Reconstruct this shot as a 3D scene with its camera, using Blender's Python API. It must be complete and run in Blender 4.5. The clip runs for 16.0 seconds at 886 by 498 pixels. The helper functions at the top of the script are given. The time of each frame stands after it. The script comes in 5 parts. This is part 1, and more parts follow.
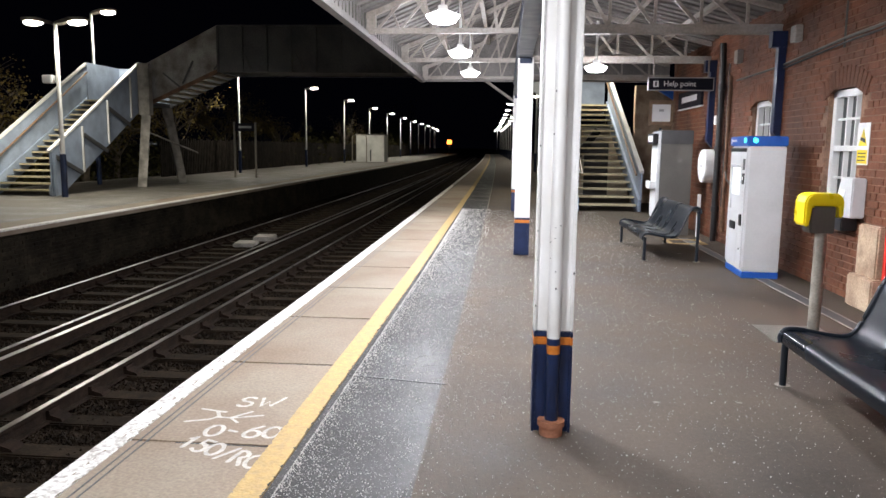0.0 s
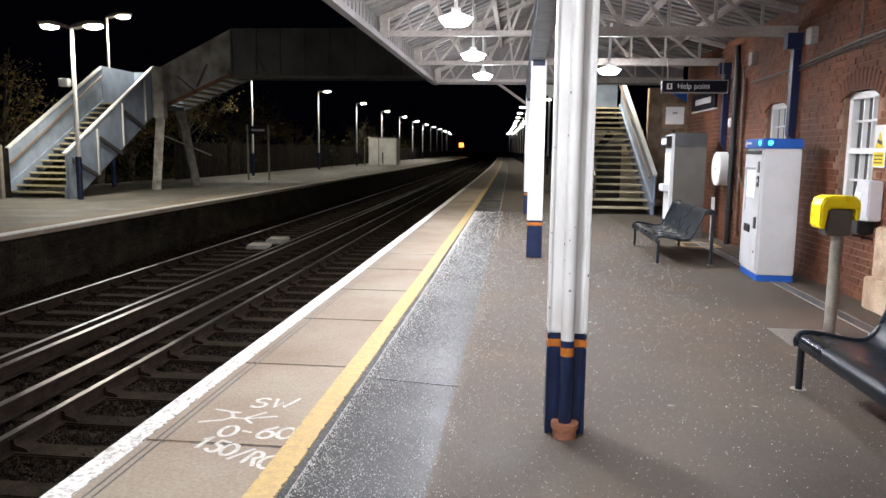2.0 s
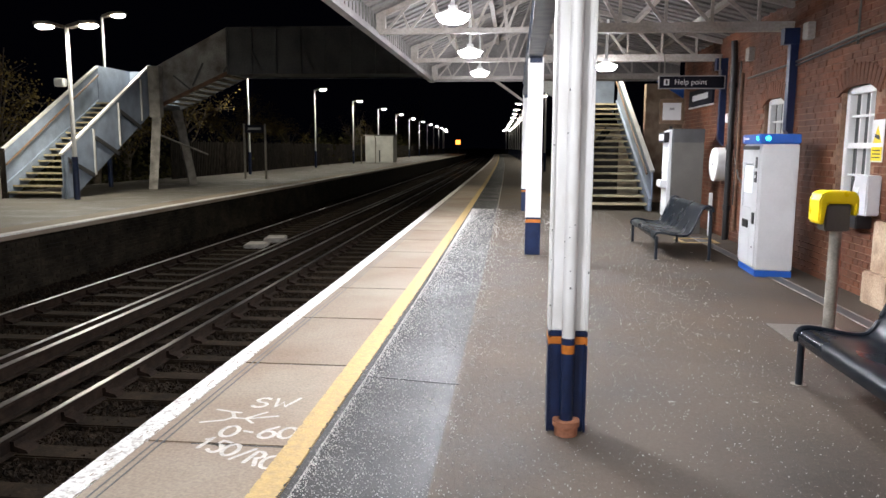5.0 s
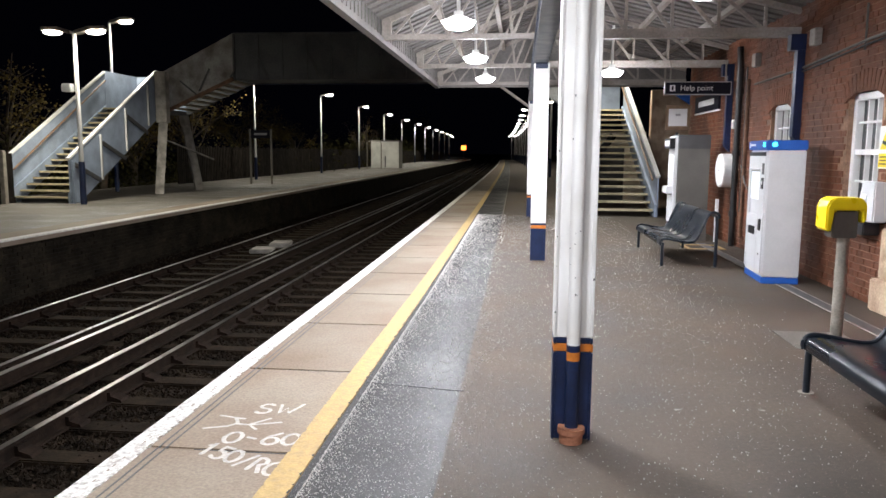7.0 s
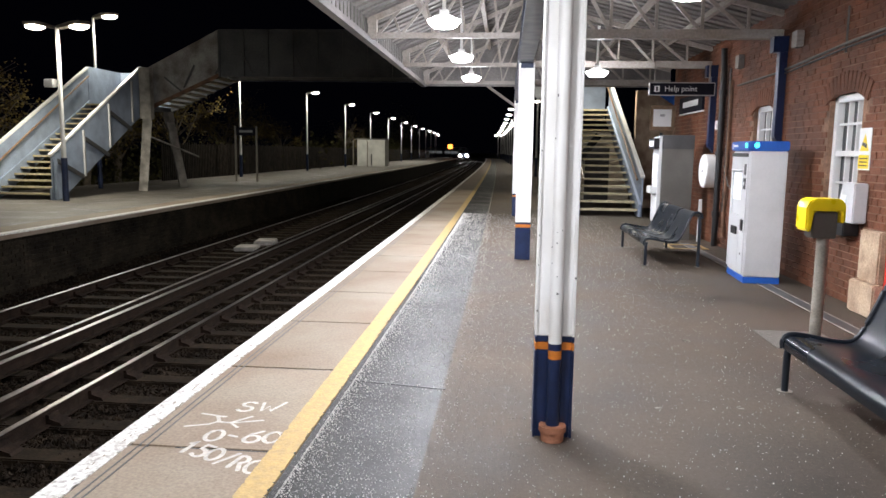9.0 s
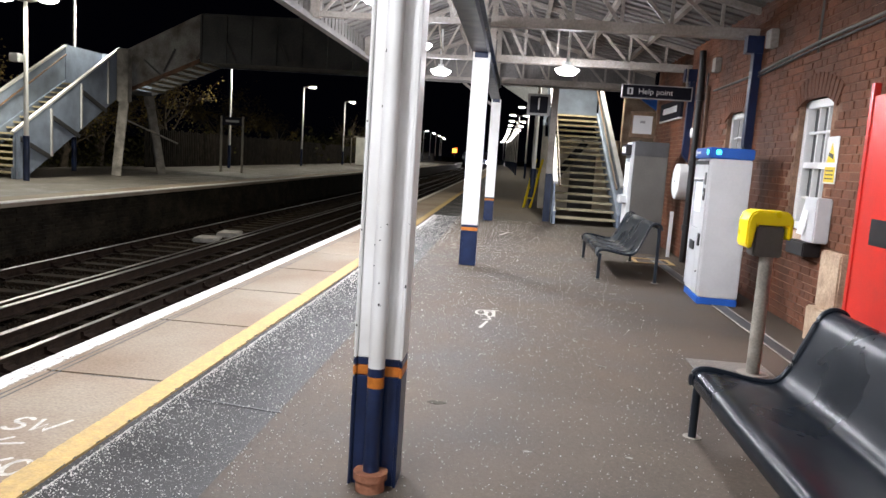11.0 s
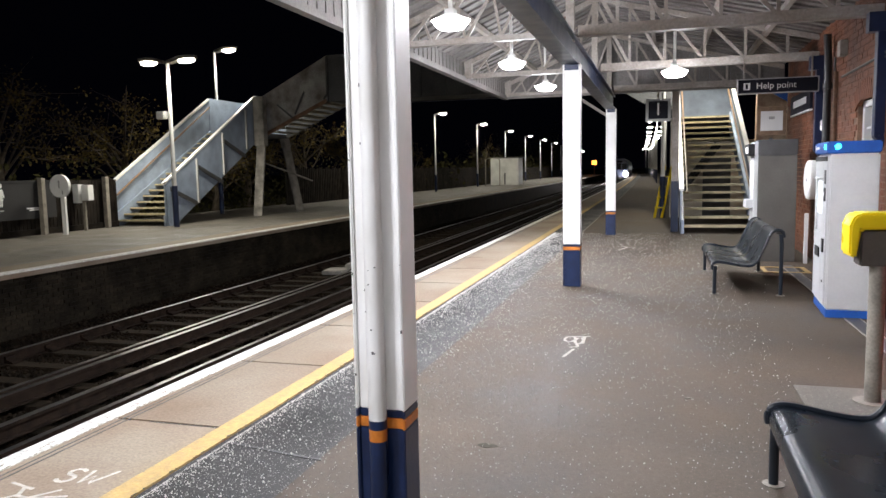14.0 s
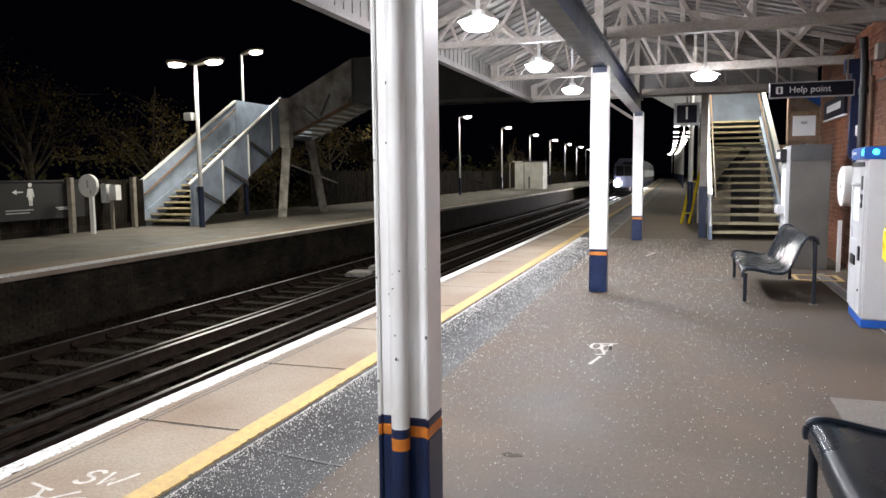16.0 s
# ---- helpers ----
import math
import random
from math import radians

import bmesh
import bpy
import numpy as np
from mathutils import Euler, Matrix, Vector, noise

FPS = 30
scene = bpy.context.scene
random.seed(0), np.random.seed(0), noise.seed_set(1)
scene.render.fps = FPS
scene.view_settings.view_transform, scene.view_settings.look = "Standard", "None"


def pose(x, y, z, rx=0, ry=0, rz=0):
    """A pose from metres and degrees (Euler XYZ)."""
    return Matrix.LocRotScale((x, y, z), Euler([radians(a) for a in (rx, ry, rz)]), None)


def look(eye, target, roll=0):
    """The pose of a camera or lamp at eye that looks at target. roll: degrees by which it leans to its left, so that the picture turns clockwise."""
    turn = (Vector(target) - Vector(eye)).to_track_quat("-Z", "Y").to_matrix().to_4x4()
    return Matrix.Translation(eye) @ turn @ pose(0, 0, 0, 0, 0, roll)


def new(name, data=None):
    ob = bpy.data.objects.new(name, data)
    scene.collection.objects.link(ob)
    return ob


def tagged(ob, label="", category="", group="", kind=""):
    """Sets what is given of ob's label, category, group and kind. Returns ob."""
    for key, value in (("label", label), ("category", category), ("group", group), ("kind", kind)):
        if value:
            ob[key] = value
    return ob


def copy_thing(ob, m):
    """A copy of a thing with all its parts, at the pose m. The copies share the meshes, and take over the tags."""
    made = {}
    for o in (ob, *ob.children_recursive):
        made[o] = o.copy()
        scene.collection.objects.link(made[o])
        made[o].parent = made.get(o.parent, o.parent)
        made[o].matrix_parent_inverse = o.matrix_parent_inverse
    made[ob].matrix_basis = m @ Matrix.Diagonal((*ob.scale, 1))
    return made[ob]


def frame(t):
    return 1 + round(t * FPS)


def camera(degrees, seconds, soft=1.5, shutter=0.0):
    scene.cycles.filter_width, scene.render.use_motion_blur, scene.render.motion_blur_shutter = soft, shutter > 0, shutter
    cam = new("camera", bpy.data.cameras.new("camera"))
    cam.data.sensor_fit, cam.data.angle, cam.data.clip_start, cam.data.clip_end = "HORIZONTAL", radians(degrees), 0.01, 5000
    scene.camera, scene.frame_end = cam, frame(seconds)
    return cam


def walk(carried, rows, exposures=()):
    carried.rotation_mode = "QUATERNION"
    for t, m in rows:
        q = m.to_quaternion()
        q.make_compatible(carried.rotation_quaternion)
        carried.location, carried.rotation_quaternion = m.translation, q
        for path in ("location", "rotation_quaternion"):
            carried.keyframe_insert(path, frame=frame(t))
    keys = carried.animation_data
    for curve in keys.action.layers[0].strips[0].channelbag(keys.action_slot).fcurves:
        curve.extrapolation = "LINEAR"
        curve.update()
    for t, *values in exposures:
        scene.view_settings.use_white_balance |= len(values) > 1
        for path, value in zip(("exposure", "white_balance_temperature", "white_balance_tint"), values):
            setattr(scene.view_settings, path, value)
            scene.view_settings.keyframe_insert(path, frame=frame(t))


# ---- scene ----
cam = camera(62.0, 16.0)
PATH = [
    (0, (0.761, -0.090, 1.518), (0.606, 1.755, 1.262), 0.7),
    (0.5, (0.757, -0.084, 1.514), (0.579, 1.762, 1.275), 0.5),
    (1, (0.751, -0.080, 1.512), (0.557, 1.766, 1.285), 0.4),
    (1.5, (0.753, -0.093, 1.518), (0.554, 1.751, 1.280), 0.3),
    (2, (0.751, -0.092, 1.511), (0.566, 1.752, 1.262), 0.7),
    (2.5, (0.749, -0.091, 1.512), (0.569, 1.751, 1.250), 0.7),
    (3, (0.745, -0.099, 1.517), (0.560, 1.744, 1.261), 0.5),
    (3.5, (0.743, -0.086, 1.511), (0.564, 1.758, 1.258), 0.3),
    (4, (0.739, -0.091, 1.516), (0.561, 1.753, 1.260), 0.3),
    (6.5, (0.735, -0.076, 1.516), (0.552, 1.768, 1.264), 0.3),
    (7, (0.738, -0.072, 1.517), (0.546, 1.772, 1.275), 0.4),
    (7.5, (0.739, -0.082, 1.517), (0.552, 1.765, 1.285), 0.5),
    (8, (0.746, -0.087, 1.516), (0.562, 1.759, 1.280), 0.5),
    (8.5, (0.747, -0.086, 1.512), (0.570, 1.760, 1.272), 0.8),
    (9, (0.757, -0.079, 1.517), (0.600, 1.769, 1.272), 0.8),
    (9.2, (0.794, -0.051, 1.537), (0.677, 1.801, 1.300), 0.6),
    (11.3, (1.641, 0.896, 1.407), (1.451, 2.741, 1.170), 4.6),
    (11.5, (1.704, 0.937, 1.462), (1.465, 2.769, 1.173), 4.0),
    (12, (1.901, 1.115, 1.443), (1.549, 2.936, 1.204), 2.6),
    (12.5, (2.023, 1.167, 1.471), (1.596, 2.967, 1.201), 0.9),
    (13, (2.022, 1.140, 1.482), (1.531, 2.931, 1.259), 0.2),
    (13.5, (2.062, 1.151, 1.479), (1.506, 2.923, 1.255), -0.6),
    (14, (2.076, 1.142, 1.483), (1.546, 2.924, 1.286), -1.1),
    (14.5, (2.040, 1.172, 1.474), (1.504, 2.954, 1.295), -0.2),
    (15, (2.032, 1.186, 1.473), (1.516, 2.972, 1.272), 0.0),
    (15.5, (2.047, 1.206, 1.475), (1.497, 2.982, 1.272), -0.4),
    (16, (2.036, 1.223, 1.475), (1.450, 2.989, 1.287), -0.6),
]
walk(cam, [(t, look(e, g, r)) for t, e, g, r in PATH])


# ---- world and light ----
world = bpy.data.worlds.new("night_sky")
scene.world = world
world.use_nodes = True
world.node_tree.nodes["Background"].inputs[0].default_value = (0.012, 0.013, 0.03, 1)
world.node_tree.nodes["Background"].inputs[1].default_value = 0.04
scene.view_settings.exposure = 0.0


def point_lamp(x, y, z, watts, colour=(0.915, 0.925, 1.0), radius=0.18):
    d = bpy.data.lights.new("lamp_light", "POINT")
    d.energy, d.color, d.shadow_soft_size = watts, colour, radius
    o = new("lamp_light", d)
    o.location = (x, y, z)
    return o


def spot_lamp(x, y, z, watts, colour=(1.0, 0.97, 0.93), radius=0.15, cone=160):
    d = bpy.data.lights.new("lamp_light", "SPOT")
    d.energy, d.color, d.shadow_soft_size = watts, colour, radius
    d.spot_size, d.spot_blend = radians(cone), 0.6
    o = new("lamp_light", d)
    o.location = (x, y, z)
    return o


CANOPY_LAMPS = [(0.0, y) for y in (-1.0, 2.15, 5.35, 8.56, 11.76, 14.96)] + [(2.24, 0.05), (2.24, 6.5), (2.24, 12.95)]
for lx, ly in CANOPY_LAMPS:
    point_lamp(lx, ly, 2.84, 92 if ly < 5 else 165)
    spot_lamp(lx, ly, 2.83, 134 if ly < 5 else 310 if ly < 8 else 390, (0.915, 0.925, 1.0), 0.19, 172)


# ---- the gentle curve of the track ----
def bend(y):
    a = max(0.0, y - 8.0)
    b = max(0.0, y - 170.0)
    return -0.006 * a - a * a / 14000.0 - b * b / 400.0


def heading(y):
    return math.degrees(math.atan2(-(bend(y + 0.5) - bend(y - 0.5)), 1.0))


# ---- materials ----
def mat(name, base, rough=0.6, metal=0.0, spread=0.25, scale=6.0, fine=60.0, bump=0.15, emit=None, spec=0.5, stain=None, per_object=0.0, depth=0.01):
    """Base colour broken up by coarse stains and fine grain, with relief."""
    m = bpy.data.materials.new(name)
    m.use_nodes = True
    nt = m.node_tree
    b = nt.nodes["Principled BSDF"]
    b.inputs["Metallic"].default_value = metal
    b.inputs["Specular IOR Level"].default_value = spec
    if emit:
        b.inputs["Base Color"].default_value = (*base, 1)
        b.inputs["Emission Color"].default_value = (*emit[0], 1)
        b.inputs["Emission Strength"].default_value = emit[1]
        b.inputs["Roughness"].default_value = rough
        return m
    co = nt.nodes.new("ShaderNodeTexCoord")
    n1, n2 = nt.nodes.new("ShaderNodeTexNoise"), nt.nodes.new("ShaderNodeTexNoise")
    n1.inputs["Scale"].default_value, n2.inputs["Scale"].default_value = scale, fine
    n1.inputs["Detail"].default_value, n2.inputs["Detail"].default_value = 5, 3
    geo = nt.nodes.new("ShaderNodeNewGeometry")
    for n in (n1, n2):
        nt.links.new(geo.outputs["Position"] if not per_object < 0 else co.outputs["Object"], n.inputs["Vector"])
    ramp = nt.nodes.new("ShaderNodeValToRGB")
    dark = stain or tuple(c * (1 - spread * 1.6) for c in base)
    ramp.color_ramp.elements[0].color = (*dark, 1)
    ramp.color_ramp.elements[1].color = (*[min(1, c * (1 + spread * 0.5)) for c in base], 1)
    ramp.color_ramp.elements[0].position, ramp.color_ramp.elements[1].position = 0.28, 0.62
    nt.links.new(n1.outputs["Fac"], ramp.inputs["Fac"])
    mix = nt.nodes.new("ShaderNodeMix")
    mix.data_type, mix.blend_type = "RGBA", "OVERLAY"
    mix.inputs[0].default_value = min(1.0, spread * 1.6)
    nt.links.new(ramp.outputs["Color"], mix.inputs[6])
    nt.links.new(n2.outputs["Fac"], mix.inputs[7])
    out = mix.outputs[2]
    if per_object > 0:
        info = nt.nodes.new("ShaderNodeObjectInfo")
        hsv = nt.nodes.new("ShaderNodeHueSaturation")
        rng = nt.nodes.new("ShaderNodeMapRange")
        rng.inputs[3].default_value, rng.inputs[4].default_value = 1 - per_object, 1 + per_object
        add = nt.nodes.new("ShaderNodeMath")
        nt.links.new(info.outputs["Random"], add.inputs[0])
        nt.links.new(geo.outputs["Random Per Island"], add.inputs[1])
        fr = nt.nodes.new("ShaderNodeMath")
        fr.operation = "FRACT"
        nt.links.new(add.outputs[0], fr.inputs[0])
        nt.links.new(fr.outputs[0], rng.inputs[0])
        nt.links.new(rng.outputs[0], hsv.inputs["Value"])
        nt.links.new(out, hsv.inputs["Color"])
        out = hsv.outputs[0]
    nt.links.new(out, b.inputs["Base Color"])
    rr = nt.nodes.new("ShaderNodeMapRange")
    rr.inputs[3].default_value, rr.inputs[4].default_value = max(0.02, rough - 0.15), min(1, rough + 0.12)
    nt.links.new(n1.outputs["Fac"], rr.inputs[0])
    nt.links.new(rr.outputs[0], b.inputs["Roughness"])
    if bump:
        bp = nt.nodes.new("ShaderNodeBump")
        bp.inputs["Strength"].default_value, bp.inputs["Distance"].default_value = bump, depth
        nt.links.new(n2.outputs["Fac"], bp.inputs["Height"])
        nt.links.new(bp.outputs[0], b.inputs["Normal"])
    return m


def wet_tarmac(name, base, rough, fleck, wet, grain=190, pale=2.4):
    """Asphalt: dark binder with pale chippings and wet glints."""
    m = bpy.data.materials.new(name)
    m.use_nodes = True
    nt = m.node_tree
    b = nt.nodes["Principled BSDF"]
    geo = nt.nodes.new("ShaderNodeNewGeometry")
    vor = nt.nodes.new("ShaderNodeTexVoronoi")
    vor.inputs["Scale"].default_value = grain
    big = nt.nodes.new("ShaderNodeTexNoise")
    big.inputs["Scale"].default_value, big.inputs["Detail"].default_value = 1.1, 6
    spots = nt.nodes.new("ShaderNodeTexVoronoi")
    spots.inputs["Scale"].default_value = 3.6
    for n in (vor, big, spots):
        nt.links.new(geo.outputs["Position"], n.inputs["Vector"])
    r1 = nt.nodes.new("ShaderNodeValToRGB")
    r1.color_ramp.elements[0].position, r1.color_ramp.elements[1].position = 0.30, 0.70
    r1.color_ramp.elements[0].color = (*[c * 0.52 for c in base], 1)
    r1.color_ramp.elements[1].color = (*[c * 1.30 for c in base], 1)
    nt.links.new(big.outputs["Fac"], r1.inputs["Fac"])
    sep = nt.nodes.new("ShaderNodeSeparateColor")
    nt.links.new(vor.outputs["Color"], sep.inputs[0])
    r2 = nt.nodes.new("ShaderNodeValToRGB")
    r2.color_ramp.elements[0].position, r2.color_ramp.elements[1].position = 1 - fleck, 1 - fleck + 0.04
    nt.links.new(sep.outputs[0], r2.inputs["Fac"])
    mx = nt.nodes.new("ShaderNodeMix")
    mx.data_type = "RGBA"
    nt.links.new(r2.outputs["Color"], mx.inputs[0])
    nt.links.new(r1.outputs["Color"], mx.inputs[6])
    mx.inputs[7].default_value = (*[min(0.7, c * pale) for c in base], 1)
    gum = nt.nodes.new("ShaderNodeMath")
    gum.operation, gum.inputs[1].default_value = "LESS_THAN", 0.022
    nt.links.new(spots.outputs["Distance"], gum.inputs[0])
    mg = nt.nodes.new("ShaderNodeMix")
    mg.data_type = "RGBA"
    nt.links.new(gum.outputs[0], mg.inputs[0])
    nt.links.new(mx.outputs[2], mg.inputs[6])
    mg.inputs[7].default_value = (*[min(0.6, c * 1.8) for c in base], 1)
    mid = nt.nodes.new("ShaderNodeTexNoise")
    mid.inputs["Scale"].default_value, mid.inputs["Detail"].default_value = 40, 6
    nt.links.new(geo.outputs["Position"], mid.inputs["Vector"])
    mr = nt.nodes.new("ShaderNodeMapRange")
    mr.inputs[1].default_value, mr.inputs[2].default_value = 0.33, 0.67
    mr.inputs[3].default_value, mr.inputs[4].default_value = 0.86, 1.12
    nt.links.new(mid.outputs["Fac"], mr.inputs[0])
    sc = nt.nodes.new("ShaderNodeVectorMath")
    sc.operation = "SCALE"
    nt.links.new(mg.outputs[2], sc.inputs[0])
    nt.links.new(mr.outputs[0], sc.inputs["Scale"])
    nt.links.new(sc.outputs[0], b.inputs["Base Color"])
    b.inputs["Specular IOR Level"].default_value = 0.35
    rr = nt.nodes.new("ShaderNodeMapRange")
    rr.inputs[1].default_value, rr.inputs[2].default_value = 0.35, 0.65
    rr.inputs[3].default_value, rr.inputs[4].default_value = max(0.08, rough - wet), min(1, rough + 0.1)
    nt.links.new(big.outputs["Fac"], rr.inputs[0])
    nt.links.new(rr.outputs[0], b.inputs["Roughness"])
    bp = nt.nodes.new("ShaderNodeBump")
    bp.inputs["Strength"].default_value, bp.inputs["Distance"].default_value = 0.55, 0.006
    nt.links.new(sep.outputs[1], bp.inputs["Height"])
    nt.links.new(bp.outputs[0], b.inputs["Normal"])
    return m


M = {}
M["tarmac"] = wet_tarmac("grey_tarmac", (0.086, 0.0655, 0.048), 0.80, 0.025, 0.18, 230, 2.4)
M["dark_tarmac"] = wet_tarmac("wet_dark_tarmac", (0.031, 0.030, 0.029), 0.62, 0.06, 0.2, 210, 12.0)
M["coping"] = mat("coping_concrete", (0.235, 0.195, 0.15), 0.75, spread=0.26, scale=0.9, fine=60, bump=0.25, per_object=0.06, stain=(0.19, 0.13, 0.085))
M["white_line"] = mat("worn_white_paint", (0.74, 0.73, 0.70), 0.6, spread=0.3, scale=38, fine=90, bump=0.5, stain=(0.32, 0.29, 0.25))
M["yellow_line"] = mat("worn_yellow_paint", (0.44, 0.30, 0.115), 0.7, spread=0.16, scale=22, fine=70, bump=0.4, stain=(0.36, 0.25, 0.11))
M["chalk"] = mat("sprayed_white_paint", (0.50, 0.465, 0.425), 0.8, spread=0.2, scale=20, fine=80)
# very low base colours darken the whole track pit: ballast, sleepers, rail sides
M["ballast"] = mat("dark_brown_ballast", (0.016, 0.011, 0.007), 0.95, spread=0.45, scale=3, fine=24, bump=1.0, depth=0.05, per_object=0.35, spec=0.08)
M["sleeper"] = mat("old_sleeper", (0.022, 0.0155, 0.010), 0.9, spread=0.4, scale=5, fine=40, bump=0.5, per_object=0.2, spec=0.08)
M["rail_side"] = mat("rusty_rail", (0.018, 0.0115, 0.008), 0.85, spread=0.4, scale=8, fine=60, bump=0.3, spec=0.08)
M["rail_top"] = mat("polished_rail_head", (0.42, 0.40, 0.385), 0.34, metal=1.0, spread=0.05, scale=2, fine=40, bump=0.0)
# near-black base colour for both platform walls along the tracks
M["platform_wall"] = mat("near_black_brick", (0.020, 0.016, 0.011), 0.85, spread=0.5, scale=1.6, fine=25, bump=0.7, per_object=0.25, spec=0.08)
M["brick"] = mat("red_brick", (0.162, 0.058, 0.027), 0.8, spread=0.42, scale=1.1, fine=60, bump=0.5, per_object=0.14)
M["mortar"] = mat("brick_mortar", (0.25, 0.145, 0.095), 0.9, spread=0.4, scale=4, fine=60, bump=0.4)
M["stone"] = mat("cream_render", (0.52, 0.40, 0.28), 0.85, spread=0.3, scale=4, fine=50, bump=0.4, stain=(0.32, 0.20, 0.13))
# cream raised above the render's tone, in place of lamplight behind the treads
M["lightened_wall"] = mat("cream_wall_lightened", (0.72, 0.66, 0.54), 0.8, spread=0.2, scale=2, fine=40, bump=0.15)
M["white_paint"] = mat("white_gloss_paint", (0.84, 0.84, 0.83), 0.42, spread=0.05, scale=3, fine=30, bump=0.03, stain=(0.74, 0.73, 0.70))
M["canopy_paint"] = mat("dirty_cream_paint", (0.32, 0.292, 0.265), 0.6, spread=0.25, scale=2.5, fine=30, bump=0.1, stain=(0.25, 0.215, 0.18))
M["roof_sheet"] = mat("canopy_sheeting", (0.185, 0.172, 0.163), 0.7, spread=0.25, scale=1.5, fine=30, bump=0.1)
M["blue_paint"] = mat("navy_gloss_paint", (0.010, 0.022, 0.070), 0.35, spread=0.2, scale=6, fine=40, bump=0.08)
# valance colour darkened to offset the canopy lamps hanging close to it
M["valance"] = mat("darkened_valance_paint", (0.15, 0.14, 0.13), 0.7, spread=0.25, scale=2, fine=30, bump=0.1)
M["dark_navy"] = mat("dark_navy_girder_paint", (0.010, 0.018, 0.045), 0.4, spread=0.2, scale=5, fine=40, bump=0.05)
M["salt"] = mat("pale_grit_grain", (0.72, 0.70, 0.66), 0.4, spread=0.05, scale=30, bump=0.0)
M["bright_blue"] = mat("bright_blue_panel", (0.02, 0.12, 0.50), 0.4, spread=0.08, scale=5, bump=0.0)
M["orange"] = mat("orange_band_paint", (0.62, 0.20, 0.03), 0.45, spread=0.15, scale=10, bump=0.05)
M["terracotta"] = mat("terracotta_gully", (0.38, 0.16, 0.09), 0.8, spread=0.25, scale=12)
M["bench"] = mat("black_blue_coated_steel", (0.012, 0.017, 0.025), 0.32, spread=0.1, scale=4, fine=200, bump=0.02)
M["machine_grey"] = mat("pale_grey_steel", (0.62, 0.63, 0.64), 0.42, spread=0.06, scale=3, fine=40, bump=0.03)
M["mid_grey"] = mat("mid_grey_steel", (0.115, 0.108, 0.098), 0.5, spread=0.1, scale=3, fine=40, bump=0.03)
M["dark_grey"] = mat("dark_grey_steel", (0.07, 0.07, 0.072), 0.5, spread=0.15, scale=3, bump=0.03)
M["black"] = mat("black_plastic", (0.012, 0.012, 0.014), 0.45, spread=0.2, scale=6, bump=0.03)
M["yellow"] = mat("yellow_plastic", (0.82, 0.62, 0.01), 0.32, spread=0.06, scale=6, bump=0.02)
M["post_grey"] = mat("weathered_grey_post", (0.26, 0.235, 0.20), 0.6, spread=0.25, scale=7, bump=0.08)
M["stair_blue"] = mat("pale_blue_stair_paint", (0.30, 0.36, 0.46), 0.5, spread=0.18, scale=2, fine=30, bump=0.05)
# shaded tone of the bridge sheeting: the unlit span's dimness is in the colour
M["bridge_grey_dim"] = mat("footbridge_sheet_shaded", (0.085, 0.089, 0.096), 0.6, spread=0.3, scale=1.2, fine=20, bump=0.1)
M["tread"] = mat("timber_tread", (0.26, 0.22, 0.15), 0.8, spread=0.3, scale=6, fine=50, bump=0.2)
M["tread_edge"] = mat("yellow_nosing", (0.50, 0.44, 0.28), 0.6, spread=0.2, scale=6)
M["concrete"] = mat("weathered_concrete", (0.30, 0.28, 0.25), 0.85, spread=0.35, scale=3, fine=40, bump=0.3)
# lit tone of the bridge sheeting, lightened for the lamp; rust streaks kept
M["flight_sheet_lit"] = mat("rust_streaked_sheet_lit", (0.33, 0.33, 0.32), 0.65, spread=0.3, scale=1.6, fine=20, bump=0.1, stain=(0.11, 0.085, 0.07))
M["rust_edge"] = mat("rusty_edge_beam", (0.16, 0.085, 0.05), 0.8, spread=0.4, scale=4, fine=40, bump=0.2)
M["red"] = mat("red_gloss_paint", (0.62, 0.03, 0.02), 0.35, spread=0.08, scale=4, bump=0.03)
M["handrail_wood"] = mat("varnished_handrail", (0.22, 0.14, 0.085), 0.45, spread=0.2, scale=10)
M["leaf"] = mat("olive_foliage", (0.17, 0.125, 0.04), 0.75, spread=0.4, scale=3, fine=20, bump=0.0, per_object=0.4, spec=0.08)
M["bark"] = mat("rough_bark", (0.09, 0.07, 0.05), 0.9, spread=0.4, scale=6, fine=40, bump=0.5)
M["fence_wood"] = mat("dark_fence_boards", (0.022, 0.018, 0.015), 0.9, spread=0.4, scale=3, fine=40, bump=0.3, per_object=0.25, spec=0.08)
M["soil"] = mat("dark_scrub_soil", (0.045, 0.04, 0.028), 1.0, spread=0.4, scale=0.8, fine=12, bump=0.6, spec=0.08)
M["sign_black"] = mat("black_sign_panel", (0.012, 0.012, 0.02), 0.6, spread=0.1, scale=3, bump=0.0, spec=0.15)
M["sign_white"] = mat("white_sign_vinyl", (0.78, 0.78, 0.78), 0.5, spread=0.03, scale=3, bump=0.0)
M["sign_grey"] = mat("grey_sign_edge", (0.38, 0.38, 0.38), 0.5, spread=0.1, scale=4, bump=0.0)
M["hut"] = mat("cream_hut_paint", (0.66, 0.66, 0.62), 0.6, spread=0.15, scale=1.5, bump=0.05)
M["banner"] = mat("black_banner_cloth", (0.02, 0.02, 0.022), 0.7, spread=0.2, scale=3, bump=0.1)
M["train_white"] = mat("train_blue_white", (0.20, 0.22, 0.26), 0.35, spread=0.1, scale=1, bump=0.0)
M["train_blue"] = mat("train_dark_blue", (0.03, 0.05, 0.16), 0.3, spread=0.1, scale=1, bump=0.0)
M["train_yellow"] = mat("train_dark_end", (0.06, 0.07, 0.11), 0.4, spread=0.1, scale=1, bump=0.0)
